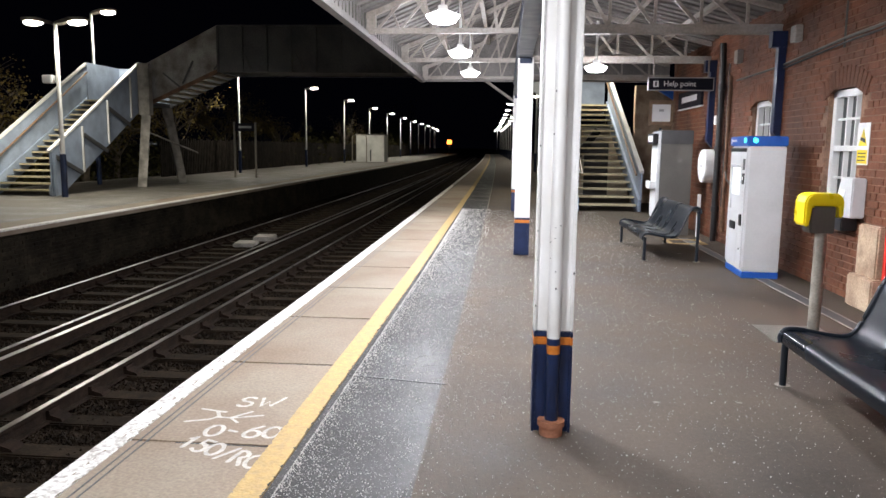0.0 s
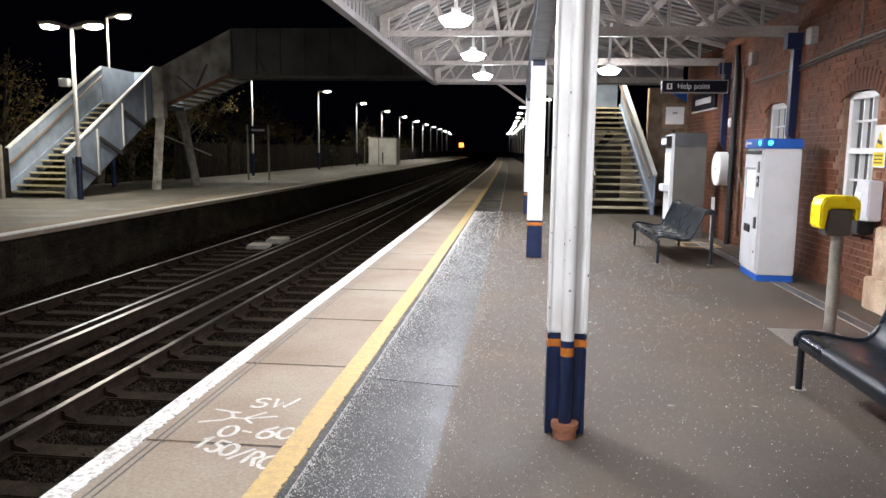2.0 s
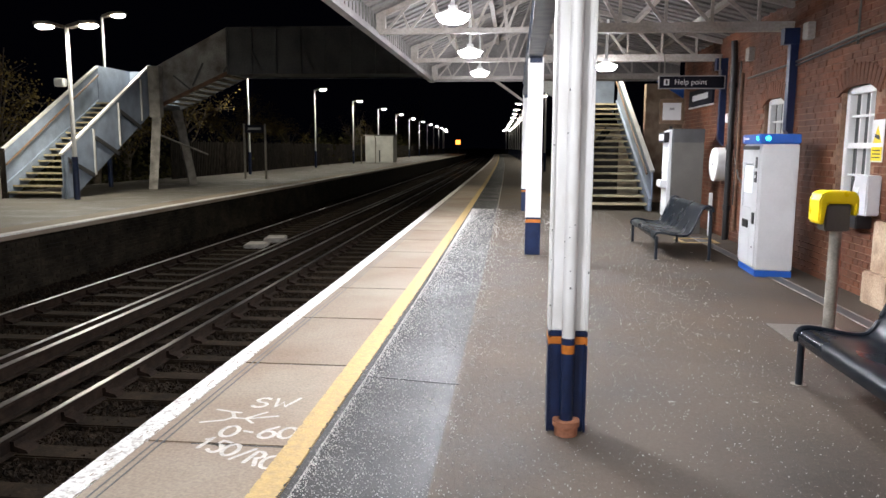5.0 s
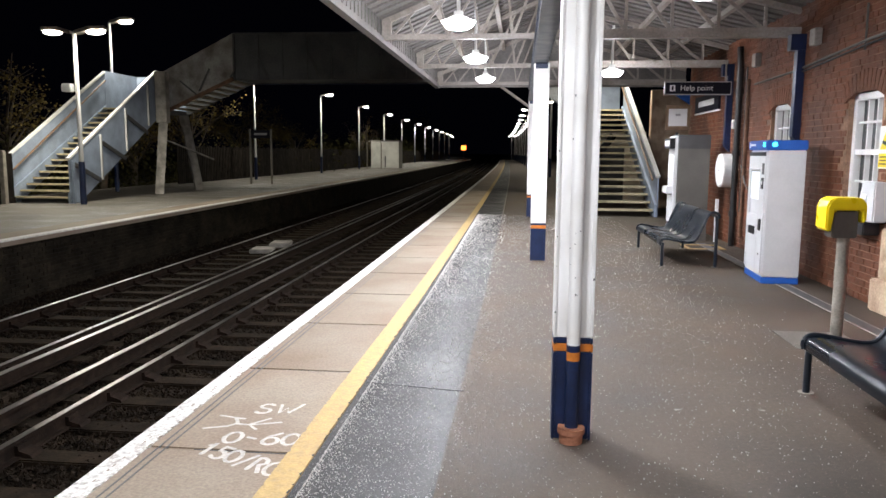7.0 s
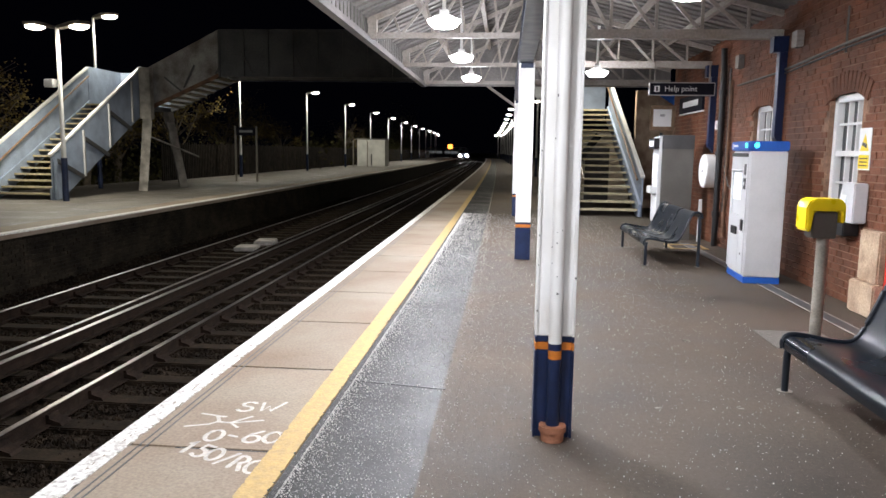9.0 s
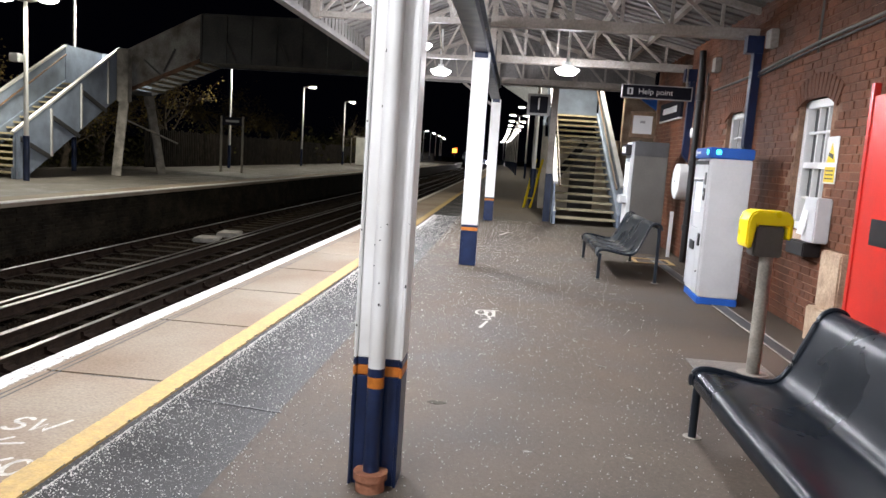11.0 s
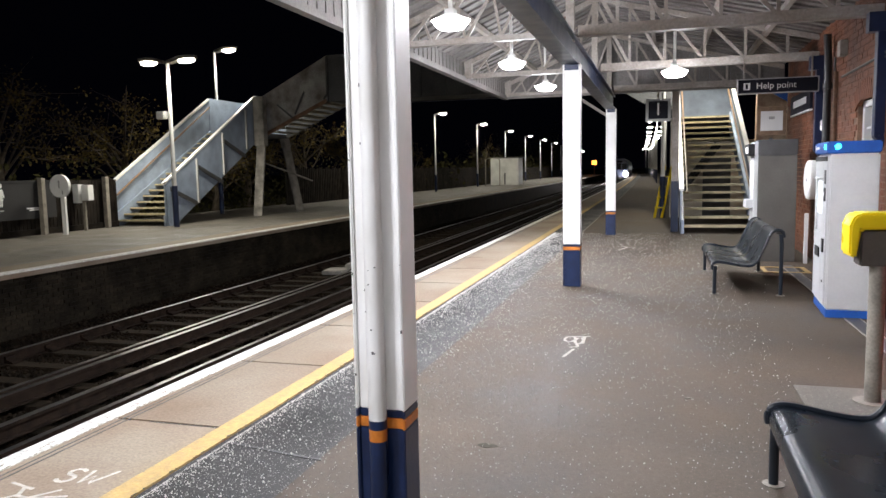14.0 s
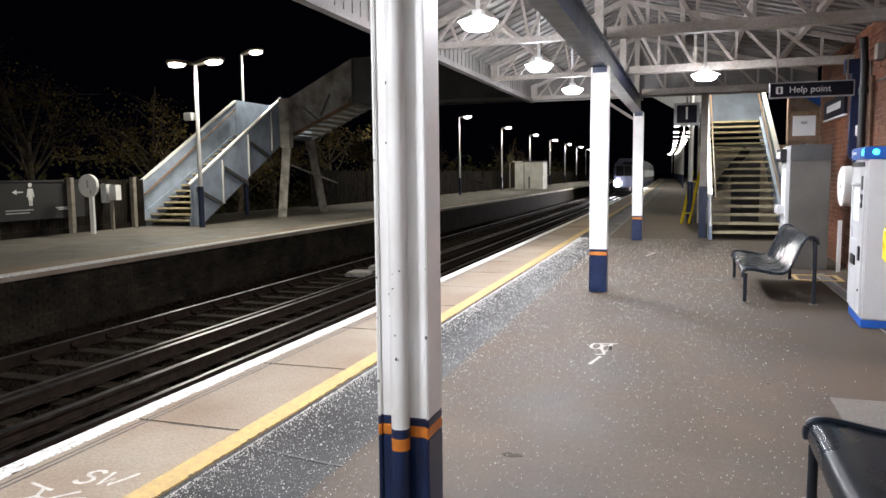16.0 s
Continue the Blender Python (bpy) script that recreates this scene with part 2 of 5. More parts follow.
M["lamp_glow"] = mat("lit_lamp_lens", (1, 1, 1), emit=((0.97, 0.98, 1.0), 45))
M["shell_glow"] = mat("glowing_prismatic_shell", (0.9, 0.9, 0.9), emit=((0.97, 0.98, 1.0), 3.0))
M["street_glow"] = mat("lit_street_lens", (1, 1, 1), emit=((1.0, 0.95, 0.82), 40))
M["head_glow"] = mat("train_headlight_glow", (1, 1, 1), emit=((1.0, 0.94, 0.95), 700))
M["cab_glow"] = mat("lit_train_windows", (0.5, 0.5, 0.5), emit=((0.9, 0.95, 1.0), 0.12))
M["orange_glow"] = mat("orange_signal_glow", (1, 0.4, 0.1), emit=((1.0, 0.26, 0.04), 5))
M["teal_glow"] = mat("teal_indicator", (0, 0.6, 0.6), emit=((0.05, 0.9, 0.75), 6))
M["screen_glow"] = mat("lit_screen", (0.5, 0.5, 0.5), emit=((0.85, 0.9, 1.0), 0.8))


def glass():
    m = bpy.data.materials.new("dark_window_glass")
    m.use_nodes = True
    b = m.node_tree.nodes["Principled BSDF"]
    b.inputs["Base Color"].default_value = (0.02, 0.022, 0.025, 1)
    b.inputs["Roughness"].default_value = 0.08
    b.inputs["Coat Weight"].default_value = 0.6
    return m


M["glass"] = glass()
M["far_tarmac"] = wet_tarmac("lightened_tarmac", (0.16, 0.146, 0.128), 0.60, 0.05, 0.26)
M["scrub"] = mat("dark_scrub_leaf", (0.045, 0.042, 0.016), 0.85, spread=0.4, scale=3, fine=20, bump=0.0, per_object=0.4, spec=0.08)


def perforated(name, base):
    """Coated sheet steel with rows of small punched dimples."""
    m = mat(name, base, 0.30, spread=0.05, scale=2, fine=200, bump=0.0, spec=0.20)
    nt = m.node_tree
    geo = nt.nodes.new("ShaderNodeNewGeometry")
    v = nt.nodes.new("ShaderNodeTexVoronoi")
    v.inputs["Scale"].default_value, v.inputs["Randomness"].default_value = 75, 0.0
    nt.links.new(geo.outputs["Position"], v.inputs["Vector"])
    bp = nt.nodes.new("ShaderNodeBump")
    bp.inputs["Strength"].default_value, bp.inputs["Distance"].default_value = 0.08, 0.003
    nt.links.new(v.outputs["Distance"], bp.inputs["Height"])
    nt.links.new(bp.outputs[0], nt.nodes["Principled BSDF"].inputs["Normal"])
    return m


M["bench_sheet"] = perforated("perforated_coated_steel", (0.006, 0.009, 0.014))


# ---- mesh helpers ----
def bx(bm, x0, x1, y0, y1, z0, z1):
    v = [bm.verts.new((x, y, z)) for z in (z0, z1) for x, y in ((x0, y0), (x1, y0), (x1, y1), (x0, y1))]
    for f in ((3, 2, 1, 0), (4, 5, 6, 7), (0, 1, 5, 4), (1, 2, 6, 5), (2, 3, 7, 6), (3, 0, 4, 7)):
        bm.faces.new([v[i] for i in f])
    return bm


def beam(bm, p, q, w, h):
    """A bar from p to q, w wide and h high."""
    p, q = Vector(p), Vector(q)
    d = (q - p).normalized()
    side = d.cross(Vector((0, 0, 1)))
    side = side.normalized() if side.length > 1e-4 else Vector((1, 0, 0))
    up = side.cross(d).normalized()
    v = [bm.verts.new(c + side * (a * w / 2) + up * (b * h / 2)) for c in (p, q) for a, b in ((-1, -1), (1, -1), (1, 1), (-1, 1))]
    for f in ((3, 2, 1, 0), (4, 5, 6, 7), (0, 1, 5, 4), (1, 2, 6, 5), (2, 3, 7, 6), (3, 0, 4, 7)):
        bm.faces.new([v[i] for i in f])
    return bm


def tube(bm, pts, r, seg=12, r2=None):
    """A round bar through pts, tapering from r to r2."""
    pts = [Vector(p) for p in pts]
    rings = []
    for i, p in enumerate(pts):
        d = (pts[min(i + 1, len(pts) - 1)] - pts[max(i - 1, 0)]).normalized()
        a = d.cross(Vector((0.13, 0.31, 1.0) if abs(d.z) < 0.9 else (1.0, 0.0, 0.0))).normalized()
        b = d.cross(a).normalized()
        rr = r if r2 is None else r + (r2 - r) * i / (len(pts) - 1)
        rings.append([bm.verts.new(p + (a * math.cos(2 * math.pi * k / seg) + b * math.sin(2 * math.pi * k / seg)) * rr) for k in range(seg)])
    for s, t in zip(rings, rings[1:]):
        for k in range(seg):
            bm.faces.new((s[k], s[(k + 1) % seg], t[(k + 1) % seg], t[k]))
    bm.faces.new(rings[0][::-1])
    bm.faces.new(rings[-1])
    return bm


def prism(bm, outline, a, b, axis="y"):
    """An outline (two coordinates) pushed from a to b along an axis."""
    put = {"x": lambda u, v, w: (w, u, v), "y": lambda u, v, w: (u, w, v), "z": lambda u, v, w: (u, v, w)}[axis]
    lo = [bm.verts.new(put(u, v, a)) for u, v in outline]
    hi = [bm.verts.new(put(u, v, b)) for u, v in outline]
    n = len(outline)
    for k in range(n):
        bm.faces.new((lo[k], lo[(k + 1) % n], hi[(k + 1) % n], hi[k]))
    bm.faces.new(lo[::-1])
    bm.faces.new(hi)
    return bm


def finish(bm, name, material, bevel=0.0, smooth=False):
    bmesh.ops.recalc_face_normals(bm, faces=bm.faces)
    if bevel:
        sharp = [e for e in bm.edges if len(e.link_faces) == 2 and e.calc_face_angle(0) > 0.6]
        bmesh.ops.bevel(bm, geom=sharp, offset=bevel, segments=2, affect="EDGES", clamp_overlap=True)
    me = bpy.data.meshes.new(name)
    bm.to_mesh(me)
    bm.free()
    me.materials.append(material if not isinstance(material, str) else M[material])
    if smooth:
        for p in me.polygons:
            p.use_smooth = True
        me.set_sharp_from_angle(angle=radians(40))
    return me


def part(name, bm, material, parent, label="", bevel=0.0, smooth=False):
    o = new(name, finish(bm, name, material, bevel, smooth))
    o.parent = parent
    return tagged(o, label)


def solid(name, bm, material, label="", category="", group="", kind="", bevel=0.0, smooth=False):
    return tagged(new(name, finish(bm, name, material, bevel, smooth)), label, category, group, kind)


def thing(name, label, category, at=(0, 0, 0), turn=0, group="", kind=""):
    o = new(name)
    o.empty_display_size = 0.2
    o.matrix_basis = pose(*at, 0, 0, turn)
    return tagged(o, label, category, group, kind)


def words(text, size, material, parent, m, name="lettering", thick=0.0006, label=""):
    c = bpy.data.curves.new(name, "FONT")
    c.body, c.size, c.extrude = text, size, thick
    c.align_x, c.align_y = "CENTER", "CENTER"
    c.materials.append(M[material])
    o = new(name, c)
    o.matrix_basis = m
    o.parent = parent
    return tagged(o, label)


def B():
    return bmesh.new()


def along(bm, x0, x1, z0, z1, ys):
    """A bar that follows the bend of the track."""
    rings = []
    for y in ys:
        s = bend(y)
        rings.append([bm.verts.new((x + s, y, z)) for x, z in ((x0, z0), (x1, z0), (x1, z1), (x0, z1))])
    for a, b in zip(rings, rings[1:]):
        for k in range(4):
            bm.faces.new((a[k], a[(k + 1) % 4], b[(k + 1) % 4], b[k]))
    bm.faces.new(rings[0])
    bm.faces.new(rings[-1][::-1])
    return bm


# ---- ground, track bed, platforms ----
RAIL = -0.89
YS = [-12, -6, 0, 4, 8, 12, 16, 20, 25, 30, 36, 42, 50, 60, 70, 80, 95, 110, 125, 140, 155, 170, 176]
YFAR = YS + [185, 200, 215, 230, 250, 270, 300, 340, 380, 420, 460, 500]

solid("ground", bx(B(), -1200, 1200, -600, 2000, -1.6, -1.25), "soil", "dark night ground of earth and scrub", "ground", kind="structure")
solid("ground_bank", bx(B(), -70, -15.6, -60, 700, -1.3, -0.12), "soil", "dark scrubby bank behind the opposite platform", "ground", kind="structure")
solid("track_bed", along(B(), -7.95, -1.05, -1.24, RAIL - 0.205, YFAR), "ballast", "dark brown ballast bed of two railway tracks", "track bed", kind="structure")
platform = thing("pavement_near", "station platform with pale coping slabs and grey tarmac", "platform", kind="structure")
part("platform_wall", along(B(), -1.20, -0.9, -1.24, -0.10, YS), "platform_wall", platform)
part("tarmac", along(B(), 0.38, 9.0, -1.24, 0.0, YS), "tarmac", platform)
part("wet_strip", along(B(), -0.90, 0.38, -1.24, -0.001, YS), "dark_tarmac", platform, "dark wet tarmac strip with pale chippings")
far_platform = thing("pavement_far", "opposite platform with white edge over a near-black brick wall", "platform", kind="structure")
part("tarmac", along(B(), -15.6, -8.6, -1.24, 0.0, YS), "far_tarmac", far_platform)
part("coping", along(B(), -8.6, -7.83, -0.10, 0.004, YS), "coping", far_platform)
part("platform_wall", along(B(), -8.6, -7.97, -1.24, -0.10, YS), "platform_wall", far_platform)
part("edge_line", along(B(), -8.0, -7.82, -0.02, 0.009, YS), "white_line", far_platform, "worn white edge line")
part("edge_line", along(B(), -1.262, -1.135, -0.04, 0.009, YS), "white_line", platform, "worn white edge line")
part("yellow_line", along(B(), -0.405, -0.265, -0.02, 0.010, YS), "yellow_line", platform, "worn yellow safety line")
for gx in (-1.085, -1.045):
    part("groove", along(B(), gx - 0.004, gx + 0.004, -0.02, 0.0065, [1.5, 4, 6, 8, 10, 12, 16, 20, 25, 30]), "dark_grey", platform, "dirt-filled groove")
part("seam", along(B(), 0.37, 0.395, -0.02, 0.004, [17, 20, 25, 30, 36, 42, 50, 60, 70]), "concrete", platform, "thin pale line")
# patched areas of slightly different age
def patch(name, outline, material, z, label):
    part(name, prism(B(), outline, -0.01, z, "z"), material, platform, label)


M["tarmac_old"] = wet_tarmac("older_tarmac", (0.094, 0.0735, 0.056), 0.80, 0.025, 0.16, 230, 2.4)
patch("tarmac_patch", [(0.40, -3.0), (3.72, -3.0), (3.72, 4.75), (3.2, 4.92), (2.6, 5.05), (2.1, 5.16), (1.35, 5.35), (0.77, 5.38), (0.40, 5.42)], "tarmac_old", 0.0035, "older paler tarmac")
part("joint_strip", prism(B(), [(-0.25, 4.60), (0.30, 4.50), (0.40, 4.49), (0.40, 4.51), (0.30, 4.52), (-0.25, 4.625)], -0.02, 0.003, "z"), "dark_grey", platform, "tarred joint")

# rails: (x, top, head width)
def rail(name, x, top, w, label):
    r = thing(name, label, "rail", kind="structure")
    part("rail_foot", along(B(), x - 0.07, x + 0.07, top - 0.155, top - 0.14, YFAR), "rail_side", r)
    part("rail_web", along(B(), x - 0.012, x + 0.012, top - 0.14, top - 0.04, YFAR), "rail_side", r)
    part("rail_head", along(B(), x - w / 2, x + w / 2, top - 0.04, top - 0.006, YFAR), "rail_side", r)
    part("running_face", along(B(), x - w / 2 + 0.006, x + w / 2 - 0.006, top - 0.007, top, YFAR), "rail_top", r, "polished rail top")


rail("rail_near_inner", -1.93, RAIL, 0.07, "steel running rail with a shiny top")
rail("rail_near_outer", -3.44, RAIL, 0.07, "steel running rail with a shiny top")
rail("rail_far_inner", -5.06, RAIL, 0.07, "steel running rail with a shiny top")
rail("rail_far_outer", -6.56, RAIL, 0.07, "steel running rail with a thin shiny top")
rail("conductor_rail_near", -3.86, RAIL + 0.075, 0.085, "raised conductor rail on insulators")
rail("conductor_rail_far", -4.66, RAIL + 0.075, 0.085, "raised conductor rail on insulators")

# ---- footbridge over the line ----
bridge = thing("footbridge", "grey sheet-clad footbridge spanning both tracks", "footbridge", kind="structure")
BX, BY, BZ = -9.40, 25.6, 4.02
part("deck", bx(B(), BX, 0.6, BY + 0.1, BY + 1.7, BZ + 0.05, BZ + 0.2), "bridge_grey_dim", bridge)
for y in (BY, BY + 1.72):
    part("parapet", bx(B(), BX, 0.6, y, y + 0.08, BZ, BZ + 1.55), "bridge_grey_dim", bridge)
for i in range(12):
    part("rib", bx(B(), BX + i * 0.87, BX + 0.06 + i * 0.87, BY - 0.06, BY, BZ, BZ + 1.55), "bridge_grey_dim", bridge)
part("top_rail", bx(B(), BX, 0.6, BY - 0.04, BY + 0.12, BZ + 1.55, BZ + 1.61), "bridge_grey_dim", bridge)
# front flight panel takes the lightened sheet, the span the darkened one
part("flight_panel", prism(B(), [(-12.0, 2.86), (BX, BZ), (BX, BZ + 1.6), (-12.0, 4.32)], BY, BY + 0.06), "flight_sheet_lit", bridge, "rust-streaked flight panel with lamplight put into its pale colour")
part("flight_panel", prism(B(), [(-12.0, 2.86), (BX, BZ), (BX, BZ + 1.6), (-12.0, 4.32)], BY + 1.74, BY + 1.8), "bridge_grey_dim", bridge)
part("stringer", beam(B(), (-12.0, BY - 0.04, 2.88), (BX, BY - 0.04, BZ + 0.03), 0.08, 0.13), "rust_edge", bridge, "rust-streaked edge beam")
for a, c in (((-11.35, 3.98), (-10.75, 3.5)), ((-10.25, 4.4), (-10.65, 3.62)), ((BX + 0.05, 4.3), (BX - 0.1, 4.1)), ((-8.5, 4.75), (-8.15, 4.1)), ((-6.6, 4.75), (-6.3, 4.1))):
    part("brace", beam(B(), (a[0], BY - 0.09, a[1]), (c[0], BY - 0.09, c[1]), 0.05, 0.05), "dark_grey", bridge)
for i in range(8):
    x, z = -11.72 + i * 0.29, 3.00 + i * 0.14
    part("tread", bx(B(), x, x + 0.29, BY + 0.1, BY + 1.7, z, z + 0.05), "tread", bridge)
part("flight_panel", prism(B(), [(0.6, BZ), (2.4, 2.95), (2.4, 4.4), (0.6, BZ + 1.55)], BY, BY + 0.08), "bridge_grey_dim", bridge)

# ---- flights of stairs ----
def stair_flight(name, label, x0, x1, y0, run, rise, steps, panel, rail_mat, side_h):
    s = thing(name, label, "staircase", kind="structure")
    dy, dz = run / steps, rise / steps
    for i in range(steps):
        y, z = y0 + i * dy, (i + 1) * dz
        t = part("tread", bx(B(), x0 + 0.05, x1 - 0.05, y, y + dy + 0.04, z - 0.045, z), "tread", s)
        part("nosing", bx(B(), x0 + 0.05, x1 - 0.05, y - 0.012, y + 0.055, z - 0.05, z + 0.004), "tread_edge", t, "pale worn nosing")
    for x, sgn in ((x0, -1), (x1, 1)):
        part("string", prism(B(), [(y0 - 0.15, 0.0), (y0 + 0.3, 0.0), (y0 + run, rise - 0.35), (y0 + run, rise + 0.12), (y0 - 0.15, 0.3)], x - 0.04, x + 0.04, "x"), panel, s)
        part("side_panel", prism(B(), [(y0 - 0.15, 0.02), (y0 + 0.3, 0.02), (y0 + run, rise - 0.3), (y0 + run, rise + side_h), (y0 - 0.15, side_h)], x - 0.015 + sgn * 0.03, x + 0.015 + sgn * 0.03, "x"), panel, s)
        part("capping", beam(B(), (x + sgn * 0.02, y0 - 0.18, side_h + 0.02), (x + sgn * 0.02, y0 + run, rise + side_h + 0.02), 0.10, 0.06), rail_mat, s)
    return s


FX0, FX1, FY, FRUN, FRISE = -13.95, -12.08, 19.95, 5.2, 3.0
far_stair = stair_flight("footbridge_stair_far", "pale blue steel footbridge stair with timber treads on the opposite platform", FX0, FX1, FY, FRUN, FRISE, 17, "stair_blue", "white_paint", 1.24)
for k in range(4):
    y = FY - 0.1 + k * 1.5
    low = max(0.0, (y - FY - 0.3) * FRISE / FRUN)
    part("post", bx(B(), FX1 + 0.07, FX1 + 0.13, y, y + (0.10 if k == 0 else 0.05), low, 1.20 + max(0, y - FY) * FRISE / FRUN), "stair_blue" if k == 0 else "sign_grey", far_stair)
    if k < 3:
        part("diagonal_brace", beam(B(), (FX1 + 0.1, y + 0.1, low + 1.12), (FX1 + 0.1, y + 1.42, low + 0.62), 0.05, 0.12), "dark_grey", far_stair)
for x in (FX0 + 0.1, FX1 - 0.1):
    part("handrail", tube(B(), [(x, FY, 0.95), (x, FY + FRUN - 0.15, 0.95 + FRISE)], 0.03), "handrail_wood", far_stair)
part("landing", bx(B(), FX0 - 0.05, FX1 + 0.05, FY + FRUN, BY + 1.8, 2.86, FRISE), "bridge_grey_dim", far_stair)
part("landing_panel", bx(B(), FX0 - 0.05, FX1 + 0.05, BY + 1.76, BY + 1.82, FRISE, 4.3), "stair_blue", far_stair)
part("landing_panel", bx(B(), FX1 - 0.02, FX1 + 0.05, FY + FRUN, BY, 2.76, 4.3), "stair_blue", far_stair)
part("landing_panel", bx(B(), FX0 - 0.06, FX0, FY + FRUN, BY + 1.8, 2.76, 4.3), "stair_blue", far_stair)
for pts, w in ((((-12.0, 24.95, -0.02), (-11.80, 25.05, 2.5), (-11.80, 25.05, 4.25)), 0.40), (((-11.86, 27.95, -0.02), (-12.22, 27.7, 2.5), (-12.25, 27.6, 2.9)), 0.26)):
    bmc = B()
    for p, q in zip(pts, pts[1:]):
        beam(bmc, p, q, w, 0.30)
    part("concrete_leg", bmc, "concrete", far_stair, "weathered leaning concrete leg", bevel=0.02)
part("tie_rod", tube(B(), [(-11.7, 25.0, 1.9), (-11.0, 27.4, 1.2)], 0.03, 8), "concrete", far_stair)

near_stair = stair_flight("footbridge_stair_near", "pale blue steel footbridge stair with worn timber treads", 2.52, 4.02, 18.4, 6.6, 2.95, 17, "stair_blue", "white_paint", 0.95)
part("landing", bx(B(), 2.5, 4.1, 25.0, 27.2, 2.80, 2.95), "bridge_grey_dim", near_stair)
part("landing_panel", bx(B(), 2.4, 4.2, 27.2, 27.28, 2.7, 5.2), "stair_blue", near_stair, "pale blue landing panel")
part("handrail", tube(B(), [(2.62, 18.3, 0.9), (2.62, 25.0, 3.85)], 0.025), "handrail_wood", near_stair)
part("handrail", tube(B(), [(3.92, 18.3, 0.9), (3.92, 25.0, 3.85)], 0.025), "handrail_wood", near_stair)
back_wall = thing("wall_under_stair", "cream wall behind the open stair treads", "wall", kind="structure")
part("panel", bx(B(), 2.3, 4.6, 23.7, 23.9, 0, 2.2), "lightened_wall", back_wall)
part("brace", beam(B(), (2.55, 23.66, 0.7), (3.6, 23.66, 2.1), 0.06, 0.22), "black", back_wall, "black diagonal brace")
part("dark_door", bx(B(), 3.2, 3.95, 23.66, 23.69, 0, 1.7), "dark_grey", back_wall)

# ---- station building ----
WX = 4.34
building = thing("wall_station", "red brick station building with blue brackets and white sash windows", "building", kind="structure")
WINDOWS = ((7.86, 8.64, 0.92, 2.19), (10.42, 11.22, 0.92, 2.22))


def wall_holes(bm, x0, x1, y0, y1, z0, z1, holes):
    ys = sorted({y0, y1, *[h[0] for h in holes], *[h[1] for h in holes]})
    for a, b in zip(ys, ys[1:]):
        hole = [h for h in holes if h[0] <= a and b <= h[1]]
        if hole:
            bx(bm, x0, x1, a, b, z0, hole[0][2])
            bx(bm, x0, x1, a, b, hole[0][3], z1)
        else:
            bx(bm, x0, x1, a, b, z0, z1)
    return bm


part("mortar_bed", wall_holes(B(), WX, WX + 0.3, -8, 16.6, 0, 4.2, WINDOWS), "mortar", building)
part("return_wall", bx(B(), WX + 0.3, 9, 16.3, 16.6, 0, 4.2), "mortar", building)
part("end_wall", bx(B(), -1.2, 9, -8.3, -8.0, 0, 4.2), "mortar", building)


def sash_window(name, y0, y1, z0, z1):
    w = thing(name, "white painted timber sash window with glazing bars", "window", kind="structure")
    x = WX + 0.08
    part("glass", bx(B(), x + 0.05, x + 0.06, y0, y1, z0, z1), "glass", w)
    part("room_back", bx(B(), x + 0.2, x + 0.22, y0 - 0.3, y1 + 0.3, z0 - 0.3, z1 + 0.3), "stone", w)
    for a, b, c, d in ((y0, y0 + 0.08, z0, z1), (y1 - 0.08, y1, z0, z1), (y0, y1, z1 - 0.08, z1), (y0, y1, z0, z0 + 0.08)):
        part("frame_bar", bx(B(), x - 0.03, x + 0.05, a, b, c, d), "white_paint", w, bevel=0.006)
    mid = (z0 + z1) / 2
    part("meeting_rail", bx(B(), x - 0.02, x + 0.06, y0, y1, mid - 0.03, mid + 0.03), "white_paint", w)
    for k in (1, 2):
        y = y0 + 0.08 + (y1 - y0 - 0.16) * k / 3
        part("glazing_bar", bx(B(), x, x + 0.05, y - 0.012, y + 0.012, z0, z1), "white_paint", w)
    for z in ((mid + z1) / 2, (mid + z0) / 2):
        part("glazing_bar", bx(B(), x, x + 0.05, y0, y1, z - 0.012, z + 0.012), "white_paint", w)
    part("sill", bx(B(), WX - 0.08, WX + 0.1, y0 - 0.08, y1 + 0.08, z0 - 0.09, z0), "stone", w, bevel=0.01)
    part("head", bx(B(), WX - 0.012, WX + 0.1, y0 - 0.1, y1 + 0.1, z1, z1 + 0.13), "brick", w, bevel=0.004)


for i, w in enumerate(WINDOWS):
    sash_window("window_%d" % (i + 1), *w)

door = thing("door_1", "red painted door in a pale frame", "door", kind="structure")
part("door_leaf", bx(B(), WX - 0.05, WX - 0.012, 5.95, 6.98, 0.02, 2.1), "red", door, bevel=0.004)
part("sign_plate", bx(B(), WX - 0.056, WX - 0.05, 6.45, 6.75, 0.95, 1.15), "black", door)
part("door_frame", bx(B(), WX - 0.06, WX - 0.01, 6.98, 7.03, 0.0, 2.2), "red", door)
pil = thing("trim_pilaster", "cream rendered pilaster base on red brick", "pilaster", kind="structure")
part("base", bx(B(), WX - 0.14, WX - 0.01, 7.05, 7.55, 0.0, 0.32), "stone", pil, bevel=0.015)
part("shaft", bx(B(), WX - 0.09, WX - 0.01, 7.1, 7.5, 0.32, 0.82), "stone", pil, bevel=0.015)
kerb = thing("baseboard_drain", "slotted drain channel with pale edging along the wall", "drain", kind="structure")
part("edging", bx(B(), 3.765, 3.78, 4.5, 12.9, -0.02, 0.006), "concrete", kerb)
part("channel", bx(B(), 3.78, 3.90, 4.5, 12.9, -0.02, 0.004), "dark_grey", kerb)
part("edging", bx(B(), 3.90, 3.915, 4.5, 12.9, -0.02, 0.006), "concrete", kerb)

